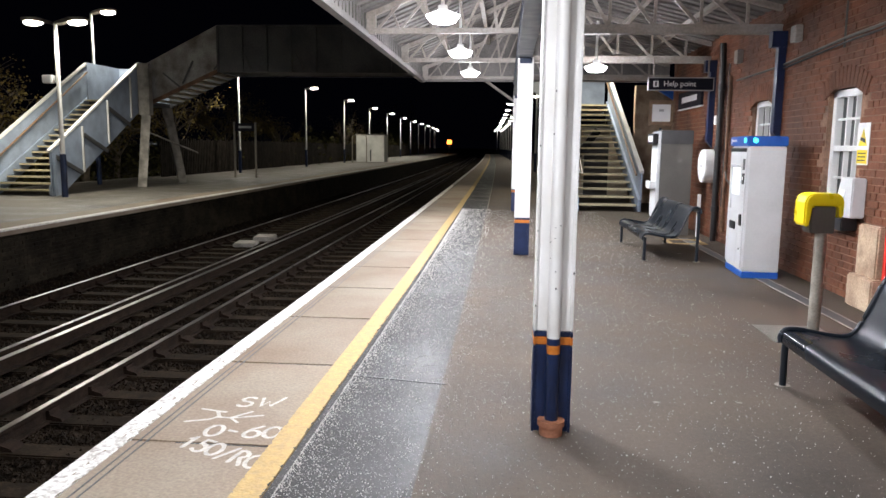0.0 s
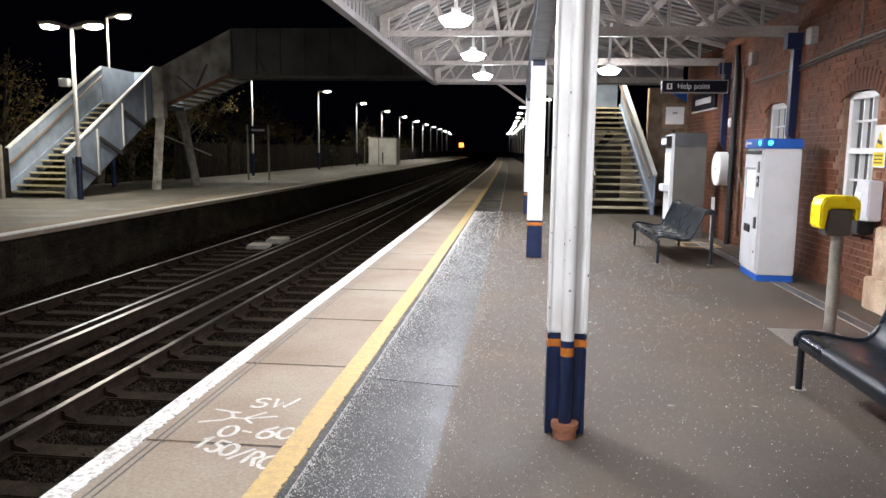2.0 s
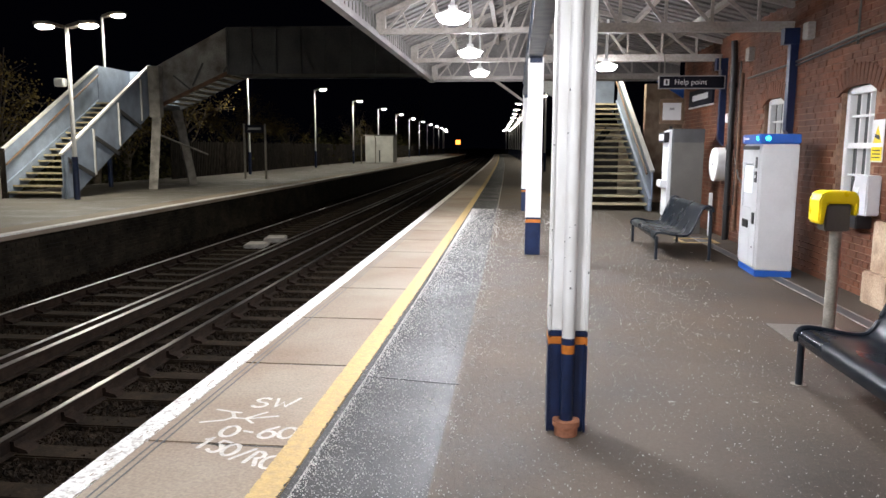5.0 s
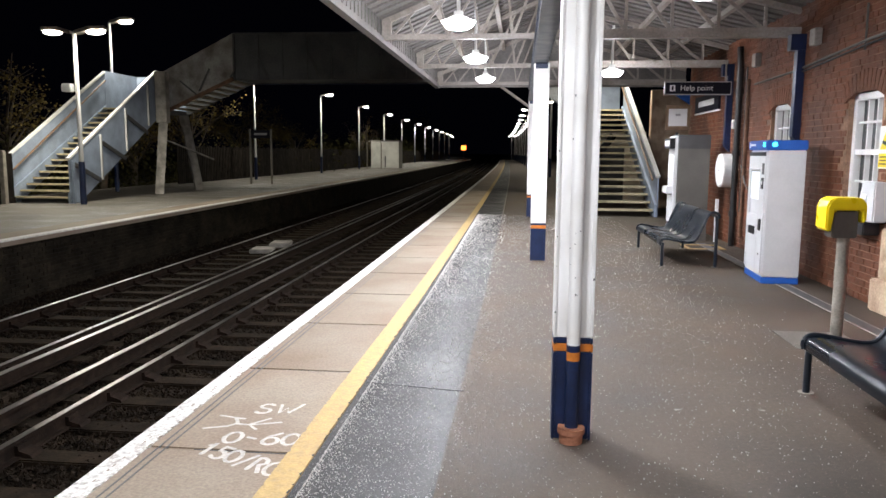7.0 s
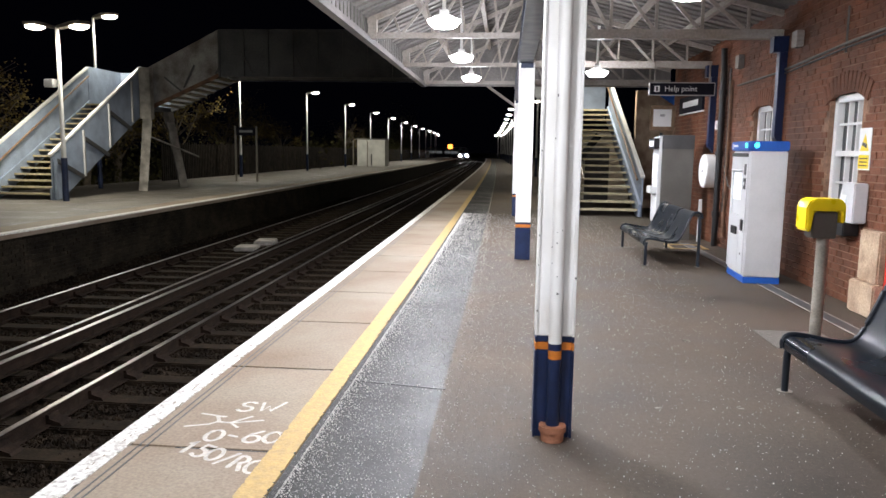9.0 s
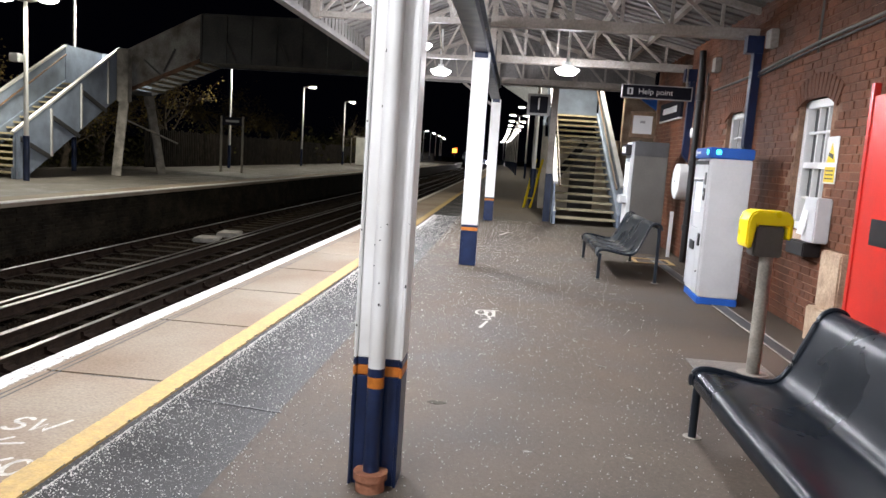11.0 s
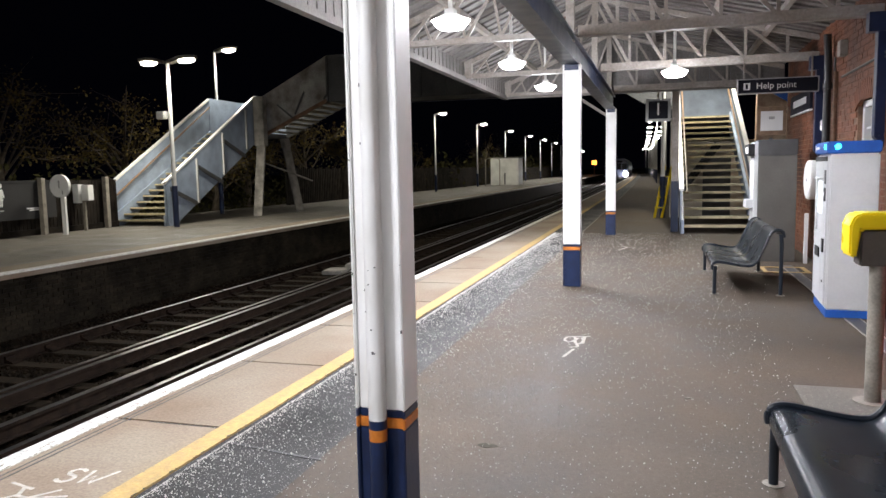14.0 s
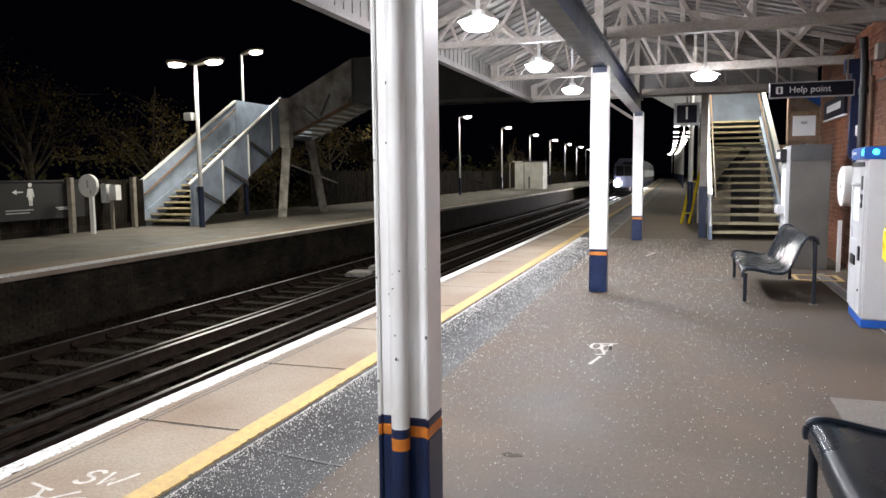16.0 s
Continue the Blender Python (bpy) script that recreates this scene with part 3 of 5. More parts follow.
# ---- canopy ----
CX0, CX1, APEX, ZE, ZA = -1.22, WX, 1.0, 3.32, 4.25
CY0, CY1 = -7.8, 17.26
roof = tagged(new("ceiling"), "cream corrugated canopy roof sheeting over the platform", "canopy roof", kind="structure")
bmr = B()
n = 0
y = CY0
while y < CY1:
    for xa, za, xb, zb in ((CX0, ZE, APEX, ZA), (APEX, ZA, CX1, ZE + 0.1)):
        lift = 0.03 if n % 2 else 0.0
        q = [(xa, y, za + lift), (xb, y, zb + lift), (xb, y + 0.14, zb + lift), (xa, y + 0.14, za + lift)]
        lo = [bmr.verts.new(p) for p in q]
        hi = [bmr.verts.new((p[0], p[1], p[2] + 0.05)) for p in q]
        bmr.faces.new(lo[::-1]), bmr.faces.new(hi)
        for k in range(4):
            bmr.faces.new((lo[k], lo[(k + 1) % 4], hi[(k + 1) % 4], hi[k]))
    n += 1
    y += 0.14
part("sheeting", bmr, "roof_sheet", roof)

canopy = thing("canopy_frame", "cream painted steel canopy trusses with valance boards", "canopy", kind="structure")
part("valance_rail", bx(B(), CX0 - 0.05, CX0 + 0.05, CY0, CY1, 3.0, 3.08), "valance", canopy)
part("valance_rail", bx(B(), CX0 - 0.04, CX0 + 0.04, CY0, CY1, 3.50, 3.56), "valance", canopy)
bmr = B()
n, y = 0, CY0
while y < CY1:
    bx(bmr, CX0 - 0.015 - 0.012 * (n % 2), CX0 + 0.01 - 0.012 * (n % 2), y, y + 0.098, 3.06, 3.52)
    n, y = n + 1, y + 0.1
part("valance_boards", bmr, "valance", canopy)
bmr = B()
n, x = 0, CX0
while x < CX1:
    h = ZE + (ZA - ZE) * (x - CX0) / (APEX - CX0) if x < APEX else ZE + 0.1 + (ZA - ZE - 0.1) * (CX1 - x) / (CX1 - APEX)
    bx(bmr, x, x + 0.098, CY1 + 0.02 + 0.012 * (n % 2), CY1 + 0.045 + 0.012 * (n % 2), 3.02, h)
    n, x = n + 1, x + 0.1
part("gable_boards", bmr, "roof_sheet", canopy)


def truss(y):
    t = thing("roof_truss", "cream painted lattice roof truss under the canopy", "roof truss", (0, y, 0), group="canopy trusses", kind="structure")
    part("bottom_chord", bx(B(), CX0, APEX - 0.1, -0.045, 0.045, 3.06, 3.13), "canopy_paint", t)
    part("bottom_chord", bx(B(), APEX + 0.1, CX1, -0.07, 0.07, 3.05, 3.17), "canopy_paint", t)
    part("rafter", beam(B(), (CX0, 0, ZE - 0.04), (APEX, 0, ZA - 0.04), 0.09, 0.07), "canopy_paint", t)
    part("rafter", beam(B(), (APEX, 0, ZA - 0.04), (CX1, 0, ZE + 0.06), 0.09, 0.07), "canopy_paint", t)
    part("king_post", bx(B(), APEX - 0.05, APEX + 0.05, -0.05, 0.05, 3.0, ZA - 0.05), "canopy_paint", t)
    part("eaves_post", bx(B(), CX0 + 0.02, CX0 + 0.14, -0.06, 0.06, 3.05, 3.4), "canopy_paint", t)
    nodes = [CX0 + 0.15, -0.75, -0.3, 0.15, 0.6, APEX]
    for i, (a, b) in enumerate(zip(nodes, nodes[1:])):
        top = lambda x: ZE - 0.06 + (ZA - ZE) * (x - CX0) / (APEX - CX0)
        part("web_bar", beam(B(), (a, 0.0, 3.10), (b, 0.0, top(b)), 0.035, 0.035), "canopy_paint", t)
        if i < 4:
            part("web_bar", beam(B(), (b, 0.02, 3.10), (b - 0.12, 0.02, top(b - 0.12)), 0.03, 0.03), "canopy_paint", t)
    nodes = [APEX, 1.55, 2.1, 2.7, 3.3, 3.9]
    for i, (a, b) in enumerate(zip(nodes, nodes[1:])):
        top = lambda x: ZE + 0.04 + (ZA - ZE - 0.1) * (CX1 - x) / (CX1 - APEX)
        part("web_bar", beam(B(), (a, 0.0, top(a)), (b, 0.0, 3.13), 0.045, 0.045), "canopy_paint", t)
        part("web_bar", beam(B(), (b, 0.02, 3.13), (b, 0.02, top(b)), 0.04, 0.04), "canopy_paint", t)
    return t


t0 = truss(17.15)
for y in (13.72, 10.3, 6.85, 3.4, -0.05, -3.5, -6.95):
    copy_thing(t0, pose(0, y, 0))
for x in (-0.5, 0.3, 1.9, 2.8, 3.6):
    z = (ZE + (ZA - ZE) * (x - CX0) / (APEX - CX0) if x < APEX else ZE + 0.1 + (ZA - ZE - 0.1) * (CX1 - x) / (CX1 - APEX)) - 0.03
    part("purlin", bx(B(), x - 0.035, x + 0.035, CY0, CY1, z - 0.09, z - 0.01), "canopy_paint", canopy)
girder = thing("canopy_girder", "navy painted steel girder along the column heads", "girder", kind="structure")
part("web", bx(B(), 0.93, 1.03, CY0, 17.95, 2.78, 3.02), "dark_navy", girder)
part("lower_flange", bx(B(), 0.88, 1.08, CY0, 17.95, 2.75, 2.78), "dark_navy", girder)
part("upper_flange", bx(B(), 0.88, 1.08, CY0, 17.95, 3.02, 3.045), "dark_navy", girder)


# ---- canopy columns ----
def column_big(y):
    c = thing("column", "white canopy column with orange bands, navy foot and a rainwater pipe", "column", (1.03, y, 0), group="canopy columns")
    for z0, z1, m, lab in ((0, 0.482, "blue_paint", "navy foot"), (0.482, 0.525, "orange", "orange band"), (0.525, 0.557, "blue_paint", "blue band"), (0.557, 2.76, "white_paint", "")):
        bm = B()
        bx(bm, -0.09, 0.09, 0.0, 0.14, z0, z1)
        bx(bm, -0.103, -0.09, -0.014, 0.15, z0, z1)
        bx(bm, 0.09, 0.103, -0.014, 0.15, z0, z1)
        part("shaft" if m == "white_paint" else "painted_band", bm, m, c, lab, bevel=0.004)
    for z0, z1, m, r in ((0.07, 0.447, "blue_paint", 0.035), (0.447, 0.494, "orange", 0.0355), (0.494, 0.53, "blue_paint", 0.0355), (0.53, 2.9, "white_paint", 0.035)):
        part("rainwater_pipe" if m == "white_paint" else "pipe_band", tube(B(), [(0, -0.037, z0), (0, -0.037, z1)], r, 20), m, c, smooth=True)
    bm = B()
    tube(bm, [(0, -0.04, 0.0), (0, -0.04, 0.07)], 0.062, 20)
    tube(bm, [(0, -0.04, 0.055), (0, -0.04, 0.085)], 0.072, 20)
    part("gully_socket", bm, "terracotta", c, "terracotta drain socket", smooth=True)
    return c


def column_plain(y, w, stay=False):
    c = thing("column", "slim white canopy column with an orange band and navy foot", "column", (1.0, y, 0), group="canopy columns")
    for z0, z1, m, lab in ((0, 0.46, "blue_paint", "navy foot"), (0.46, 0.505, "orange", "orange band"), (0.505, 0.535, "blue_paint", "blue band"), (0.535, 2.76, "white_paint", "")):
        bm = B()
        bx(bm, -w / 2, w / 2, -0.07, 0.07, z0, z1)
        bx(bm, -w / 2 - 0.012, -w / 2 + 0.01, -0.085, 0.085, z0, z1)
        bx(bm, w / 2 - 0.01, w / 2 + 0.012, -0.085, 0.085, z0, z1)
        part("shaft" if m == "white_paint" else "painted_band", bm, m, c, lab, bevel=0.004)
    part("head_bracket", prism(B(), [(-0.10, 2.68), (0.10, 2.68), (0.10, 2.755), (-0.10, 2.755)], -0.08, 0.08), "blue_paint", c)
    if stay:
        part("stay", beam(B(), (-0.1, 0, 2.62), (-0.75, -0.3, 3.05), 0.05, 0.05), "canopy_paint", c)
    return c


big = column_big(3.765)
chip_rnd = random.Random(9)
for i in range(17):
    z = chip_rnd.uniform(0.62, 2.3) if i > 10 else chip_rnd.uniform(0.75, 1.15)
    a = chip_rnd.uniform(-1.2, 1.2)
    if i % 3:
        x, y = math.sin(a) * 0.0345, -0.037 - math.cos(a) * 0.0345
    else:
        x, y = 0.097 * chip_rnd.choice((-1, 1)), -0.0135
    s = chip_rnd.uniform(0.0012, 0.004)
    part("paint_chip", bx(B(), x - s, x + s, y - 0.0015, y + 0.0015, z, z + s * chip_rnd.uniform(1, 4)), "dark_grey", big)

column_plain(10.5, 0.19)
column_plain(17.85, 0.19, True)


# ---- canopy lamps ----
def canopy_lamp(x, y):
    lamp = thing("canopy_lamp", "lit white disc lamp hung from the canopy on a stem", "ceiling lamp", (x, y, 0), group="canopy lamps")
    part("shell", tube(B(), [(0, 0, 3.002), (0, 0, 3.02), (0, 0, 3.04), (0, 0, 3.055)], 0.19, 28, 0.07), "shell_glow", lamp, "glowing prismatic shell", smooth=True)
    part("lens", tube(B(), [(0, 0, 2.92), (0, 0, 2.935), (0, 0, 2.965), (0, 0, 3.00)], 0.12, 28, 0.195), "lamp_glow", lamp, "glowing lens", smooth=True)
    part("stem", tube(B(), [(0, 0, 3.05), (0.0, -0.08, 3.75)], 0.022), "white_paint", lamp)
    part("lamp_box", bx(B(), -0.05, 0.05, -0.06, 0.06, 3.056, 3.11), "white_paint", lamp)
    return lamp


first = canopy_lamp(0.0, 8.56)
for lx, ly in CANOPY_LAMPS:
    if (lx, ly) != (0.0, 8.56):
        copy_thing(first, pose(lx, ly, 0 if lx < 1 else -0.1))


# ---- things on the near platform ----
def bench(at, length):
    b = thing("bench", "dark blue-black perforated metal bench on curved tube legs", "bench", at, group="platform benches")
    # seat and back as one wave, front to the track side
    ctrl = [(0.005, 0.285), (0.0, 0.325), (0.02, 0.362), (0.065, 0.375), (0.14, 0.368), (0.30, 0.34), (0.40, 0.335), (0.455, 0.36), (0.50, 0.43), (0.56, 0.57), (0.61, 0.69), (0.65, 0.735), (0.70, 0.745), (0.745, 0.72), (0.76, 0.665)]
    prof = []
    for k in range(len(ctrl) - 1):
        a0, a1, a2, a3 = (Vector(ctrl[min(max(k + j, 0), len(ctrl) - 1)]) for j in (-1, 0, 1, 2))
        for j in range(4):
            t = j / 4
            prof.append(tuple(0.5 * (2 * a1 + (a2 - a0) * t + (2 * a0 - 5 * a1 + 4 * a2 - a3) * t * t + (3 * a1 - a0 - 3 * a2 + a3) * t ** 3)))
    prof.append(ctrl[-1])
    under = []
    for k, (x, z) in enumerate(prof):
        a, c = prof[max(k - 1, 0)], prof[min(k + 1, len(prof) - 1)]
        d = Vector((c[0] - a[0], c[1] - a[1])).normalized()
        under.append((x + d.y * 0.010, z - d.x * 0.010))
    part("seat", prism(B(), prof + under[::-1], 0.0, length), "bench_sheet", b, "perforated wavy seat and back", smooth=True)
    for y in (0.01, length - 0.01):
        part("end_rail", tube(B(), [(x, y, z + 0.004) for x, z in prof], 0.017, 8), "bench", b, smooth=True)
    for y in (0.03, length - 0.03):
        part("leg", tube(B(), [(0.03, y, 0.0), (0.03, y, 0.26), (0.035, y, 0.33)], 0.022, 10), "bench", b, smooth=True)
        part("leg", tube(B(), [(0.735, y, 0.0), (0.735, y, 0.60), (0.725, y, 0.70)], 0.022, 10), "bench", b, smooth=True)
        part("foot_plate", tube(B(), [(0.03, y, 0.0), (0.03, y, 0.008)], 0.05, 12), "post_grey", b)
        part("foot_plate", tube(B(), [(0.735, y, 0.0), (0.735, y, 0.008)], 0.05, 12), "post_grey", b)
    return b


first_bench = bench((2.645, 10.11, 0), 2.08)
copy_thing(first_bench, pose(2.56, 2.68, 0))

tvm = thing("ticket_machine", "pale grey ticket machine with bright blue cap and plinth", "ticket machine", (3.605, 8.93, 0), -3)
TW = 0.80
part("plinth", bx(B(), 0.0, 0.42, 0, TW, 0, 0.075), "bright_blue", tvm, "blue plinth", bevel=0.005)
part("body", bx(B(), 0.0, 0.42, 0, TW, 0.075, 1.575), "machine_grey", tvm, bevel=0.012)
part("cap", bx(B(), -0.03, 0.43, -0.012, TW + 0.012, 1.575, 1.69), "bright_blue", tvm, "blue cap", bevel=0.012)
fr = wall_holes(B(), -0.02, 0.0, 0.03, TW - 0.03, 0.12, 1.545, ((0.26, 0.70, 0.80, 1.33),))
part("front_panel", fr, "machine_grey", tvm, bevel=0.004)
part("header_strip", bx(B(), -0.026, -0.018, 0.03, TW - 0.03, 1.505, 1.55), "black", tvm, "black strip under the cap")
part("screen", bx(B(), -0.006, 0.0, 0.28, 0.68, 0.98, 1.31), "screen_glow", tvm, "pale lit screen")
part("screen_hood", prism(B(), [(-0.05, 1.335), (0.0, 1.335), (0.0, 1.36)], 0.25, 0.71), "machine_grey", tvm)
part("key_panel", bx(B(), -0.026, -0.018, 0.07, 0.15, 1.29, 1.42), "dark_grey", tvm, "dark card panel")
part("card_slot", bx(B(), -0.03, -0.018, 0.07, 0.15, 1.12, 1.25), "black", tvm)
part("card_mark", bx(B(), -0.033, -0.029, 0.095, 0.125, 1.17, 1.21), "sign_white", tvm)
part("note_slot", bx(B(), -0.034, -0.018, 0.08, 0.17, 0.62, 0.76), "black", tvm, bevel=0.006)
part("ticket_tray", bx(B(), -0.034, -0.018, 0.34, 0.60, 0.55, 0.65), "black", tvm, bevel=0.006)
part("lock", tube(B(), [(-0.028, 0.12, 0.34), (-0.018, 0.12, 0.34)], 0.012, 12), "dark_grey", tvm)
part("status_lamp", tube(B(), [(0.06, -0.022, 1.64), (0.06, -0.010, 1.64)], 0.026, 16), "teal_glow", tvm, "glowing teal lamp")
part("status_lamp", tube(B(), [(-0.036, 0.09, 1.64), (-0.028, 0.09, 1.64)], 0.026, 16), "teal_glow", tvm, "glowing teal lamp")
part("cap_lettering", bx(B(), -0.036, -0.03, 0.48, 0.68, 1.625, 1.65), "sign_white", tvm)
part("cap_lettering", bx(B(), -0.036, -0.03, 0.71, 0.735, 1.60, 1.665), "sign_white", tvm)

kiosk = thing("information_kiosk", "tall grey cabinet with a dark top beside the brick wall", "kiosk", (3.49, 13.35, 0))
part("body", bx(B(), 0, 0.54, 0, 0.6, 0, 1.62), "mid_grey", kiosk, bevel=0.01)
part("top", bx(B(), -0.005, 0.545, -0.005, 0.605, 1.62, 1.86), "dark_grey", kiosk, "dark grey top", bevel=0.01)
part("front_panel", bx(B(), -0.06, 0.0, 0.04, 0.56, 0.3, 1.84), "machine_grey", kiosk, bevel=0.01)
part("screen", bx(B(), -0.066, -0.058, 0.12, 0.5, 1.1, 1.5), "screen_glow", kiosk, "lit screen")
part("header", bx(B(), -0.14, -0.055, 0.04, 0.56, 1.62, 1.80), "black", kiosk)
part("header_plate", bx(B(), -0.146, -0.138, 0.12, 0.5, 1.66, 1.76), "sign_white", kiosk)
part("shelf", bx(B(), -0.16, -0.05, 0.1, 0.5, 0.82, 0.95), "machine_grey", kiosk, bevel=0.01)

reader = thing("card_reader", "yellow hooded card reader on a grey post", "card reader", (3.345, 6.16, 0))
part("post", tube(B(), [(0, 0, 0), (0, 0, 1.02)], 0.047, 20), "post_grey", reader, smooth=True)
part("base_plate", tube(B(), [(0, 0, 0), (0, 0, 0.012)], 0.11, 20), "post_grey", reader)
part("hood", prism(B(), [(-0.185, 0.93), (-0.185, 1.11), (-0.165, 1.16), (-0.13, 1.185), (0.07, 1.185), (0.105, 1.165), (0.12, 1.12), (0.12, 1.0), (0.09, 0.985), (0.085, 1.085), (-0.12, 1.085), (-0.145, 0.91)], -0.11, 0.11), "yellow", reader, "yellow plastic hood", bevel=0.012)
part("reader_box", bx(B(), -0.115, 0.08, -0.06, 0.10, 0.86, 1.08), "mid_grey", reader, "grey reader housing", bevel=0.01)
slab = solid("base_slab", bx(B(), 2.94, 3.50, 5.85, 6.45, -0.02, 0.006), "far_tarmac", "pale worn patch under the reader post", "slab", kind="structure")

drum = thing("mirror_drum", "white round drum-shaped unit on the wall", "wall unit", (4.21, 13.0, 1.25))
part("case", tube(B(), [(-0.10, 0, 0), (0.13, 0, 0)], 0.285, 36), "white_paint", drum, bevel=0.01, smooth=True)
part("face", tube(B(), [(-0.108, 0, 0), (-0.10, 0, 0)], 0.255, 36), "sign_white", drum)
part("dial_mark", bx(B(), -0.113, -0.107, -0.04, 0.04, -0.02, 0.02), "sign_grey", drum)

help_sign = thing("help_point_sign", "black hanging sign with white lettering", "sign", (3.665, 12.94, 2.62))
part("panel", bx(B(), -0.53, 0.53, -0.03, 0.03, -0.095, 0.095), "sign_black", help_sign, bevel=0.004)
for a, b, c, d in ((-0.545, 0.545, 0.095, 0.11), (-0.545, 0.545, -0.11, -0.095), (-0.545, -0.53, -0.11, 0.11), (0.53, 0.545, -0.11, 0.11)):
    part("edge_frame", bx(B(), a, b, -0.035, 0.035, c, d), "sign_grey", help_sign)
words("Help point", 0.125, "sign_white", help_sign, pose(-0.02, -0.033, 0.0, 90))
part("symbol", bx(B(), -0.46, -0.37, -0.034, -0.03, -0.05, 0.05), "sign_white", help_sign)
part("symbol_core", bx(B(), -0.43, -0.40, -0.037, -0.033, -0.035, 0.035), "sign_black", help_sign)
for x in (-0.45, 0.45):
    part("hanger", bx(B(), x - 0.012, x + 0.012, -0.012, 0.012, 0.11, 0.46), "canopy_paint", help_sign)

one = thing("platform_number_sign", "dark sign with a white number one on a white board", "sign", (1.98, 18.7, 2.78))
part("backing", bx(B(), -0.27, 0.27, -0.02, 0.02, -0.28, 0.22), "sign_grey", one)
part("panel", bx(B(), -0.21, 0.21, -0.03, -0.018, -0.22, 0.17), "sign_black", one)
words("1", 0.40, "sign_white", one, pose(0, -0.033, -0.02, 90))
part("bracket", bx(B(), -0.02, 0.02, 0.0, 0.04, 0.2, 0.5), "canopy_paint", one)
part("bracket", bx(B(), -0.02, 0.34, 0.0, 0.05, -0.02, 0.03), "canopy_paint", one)

post = thing("stair_column", "white steel column with a navy foot beside the stair", "column", (2.36, 18.8, 0))
part("foot", bx(B(), -0.08, 0.08, -0.08, 0.08, 0, 1.15), "dark_navy", post, "navy foot", bevel=0.005)
part("shaft", bx(B(), -0.075, 0.075, -0.075, 0.075, 1.15, 3.5), "canopy_paint", post, bevel=0.005)

ladder = thing("folded_barrier", "yellow folded barrier leaning by the platform rail", "barrier", (2.0, 23.5, 0))
for x in (-0.12, 0.08):
    part("rail", beam(B(), (x, 0, 0), (x + 0.28, 0.2, 1.5), 0.06, 0.05), "yellow", ladder)
for k in range(4):
    part("rung", beam(B(), (-0.12 + 0.06 * k, 0.05 * k, 0.3 + 0.3 * k), (0.14 + 0.06 * k, 0.05 * k, 0.3 + 0.3 * k), 0.03, 0.03), "yellow", ladder)

# ---- fittings on the station wall ----
def wall_bracket(y, z0):
    b = thing("wall_bracket", "navy steel canopy bracket on the brick wall", "bracket", (WX, y, 0), group="wall brackets")
    part("leg", bx(B(), -0.11, -0.012, -0.06, 0.06, z0, 3.05), "blue_paint", b, bevel=0.006)
    part("foot", prism(B(), [(-0.11, z0), (-0.012, z0), (-0.012, z0 - 0.12)], -0.06, 0.06), "blue_paint", b)
    part("head", bx(B(), -0.2, -0.012, -0.07, 0.07, 2.85, 3.05), "blue_paint", b)
    return b


wall_bracket(10.08, 1.76)
wall_bracket(13.30, 1.68)
pipe = thing("downpipe", "black cast-iron downpipe on the brick wall", "downpipe", (WX - 0.08, 12.62, 0))
part("pipe", tube(B(), [(0, 0, 0), (0, 0, 2.9), (-0.02, 0, 3.25)], 0.05, 14), "black", pipe, smooth=True)
for z in (0.5, 1.5, 2.5):
    part("collar", tube(B(), [(0, 0, z), (0, 0, z + 0.09)], 0.065, 14), "black", pipe)
pipe2 = thing("conduit", "grey electrical conduit along the brick wall", "conduit", (WX - 0.03, 0, 0))
part("run", tube(B(), [(0, 3.0, 2.83), (0, 8.2, 2.72), (0, 10.2, 2.62), (0, 12.0, 2.6)], 0.016, 8), "mid_grey", pipe2)
part("drop", tube(B(), [(0, 10.18, 2.62), (0, 10.18, 1.5)], 0.012, 8), "mid_grey", pipe2)
part("drop", tube(B(), [(0, 8.3, 3.1), (0, 8.3, 2.62)], 0.012, 8), "mid_grey", pipe2)
for y, z in ((9.6, 2.95), (11.9, 2.95)):
    jb = thing("junction_box", "cream junction box high on the wall", "junction box", (WX - 0.05, y, z), group="junction boxes")
    part("case", bx(B(), -0.05, 0.04, -0.09, 0.09, -0.1, 0.1), "canopy_paint", jb, bevel=0.008)

part("run", tube(B(), [(-0.01, 3.0, 2.78), (-0.01, 8.2, 2.67), (-0.01, 10.0, 2.58)], 0.012, 8), "black", pipe2, "black cable")
part("loop", tube(B(), [(-0.02, 12.4, 1.35), (-0.03, 12.1, 1.05), (-0.03, 11.9, 0.98), (-0.02, 11.85, 0.4)], 0.012, 8), "mid_grey", pipe2)
soil_pipe = thing("wall_pipe", "dark brown pipe and cables beside the downpipe", "pipe", (WX - 0.05, 12.25, 0))
part("pipe", tube(B(), [(0, 0, 0.2), (0, 0, 2.7)], 0.028, 12), "rust_edge", soil_pipe, smooth=True)
part("cable", tube(B(), [(0, 0.12, 0.6), (0.01, 0.13, 1.8), (0, 0.10, 2.9)], 0.012, 8), "black", soil_pipe)
part("cable", tube(B(), [(0, 0.62, 1.0), (0.0, 0.60, 2.0), (0, 0.65, 2.9)], 0.014, 8), "post_grey", soil_pipe)
part("clip_box", bx(B(), -0.05, 0.03, 0.55, 0.68, 1.95, 2.10), "sign_white", soil_pipe, bevel=0.01)
wall_lamp = thing("wall_unit_box", "small pale box fixed behind the ticket machine", "wall box", (WX - 0.012, 10.9, 1.3))
part("case", bx(B(), -0.12, 0, -0.10, 0.10, -0.14, 0.14), "machine_grey", wall_lamp, bevel=0.02)
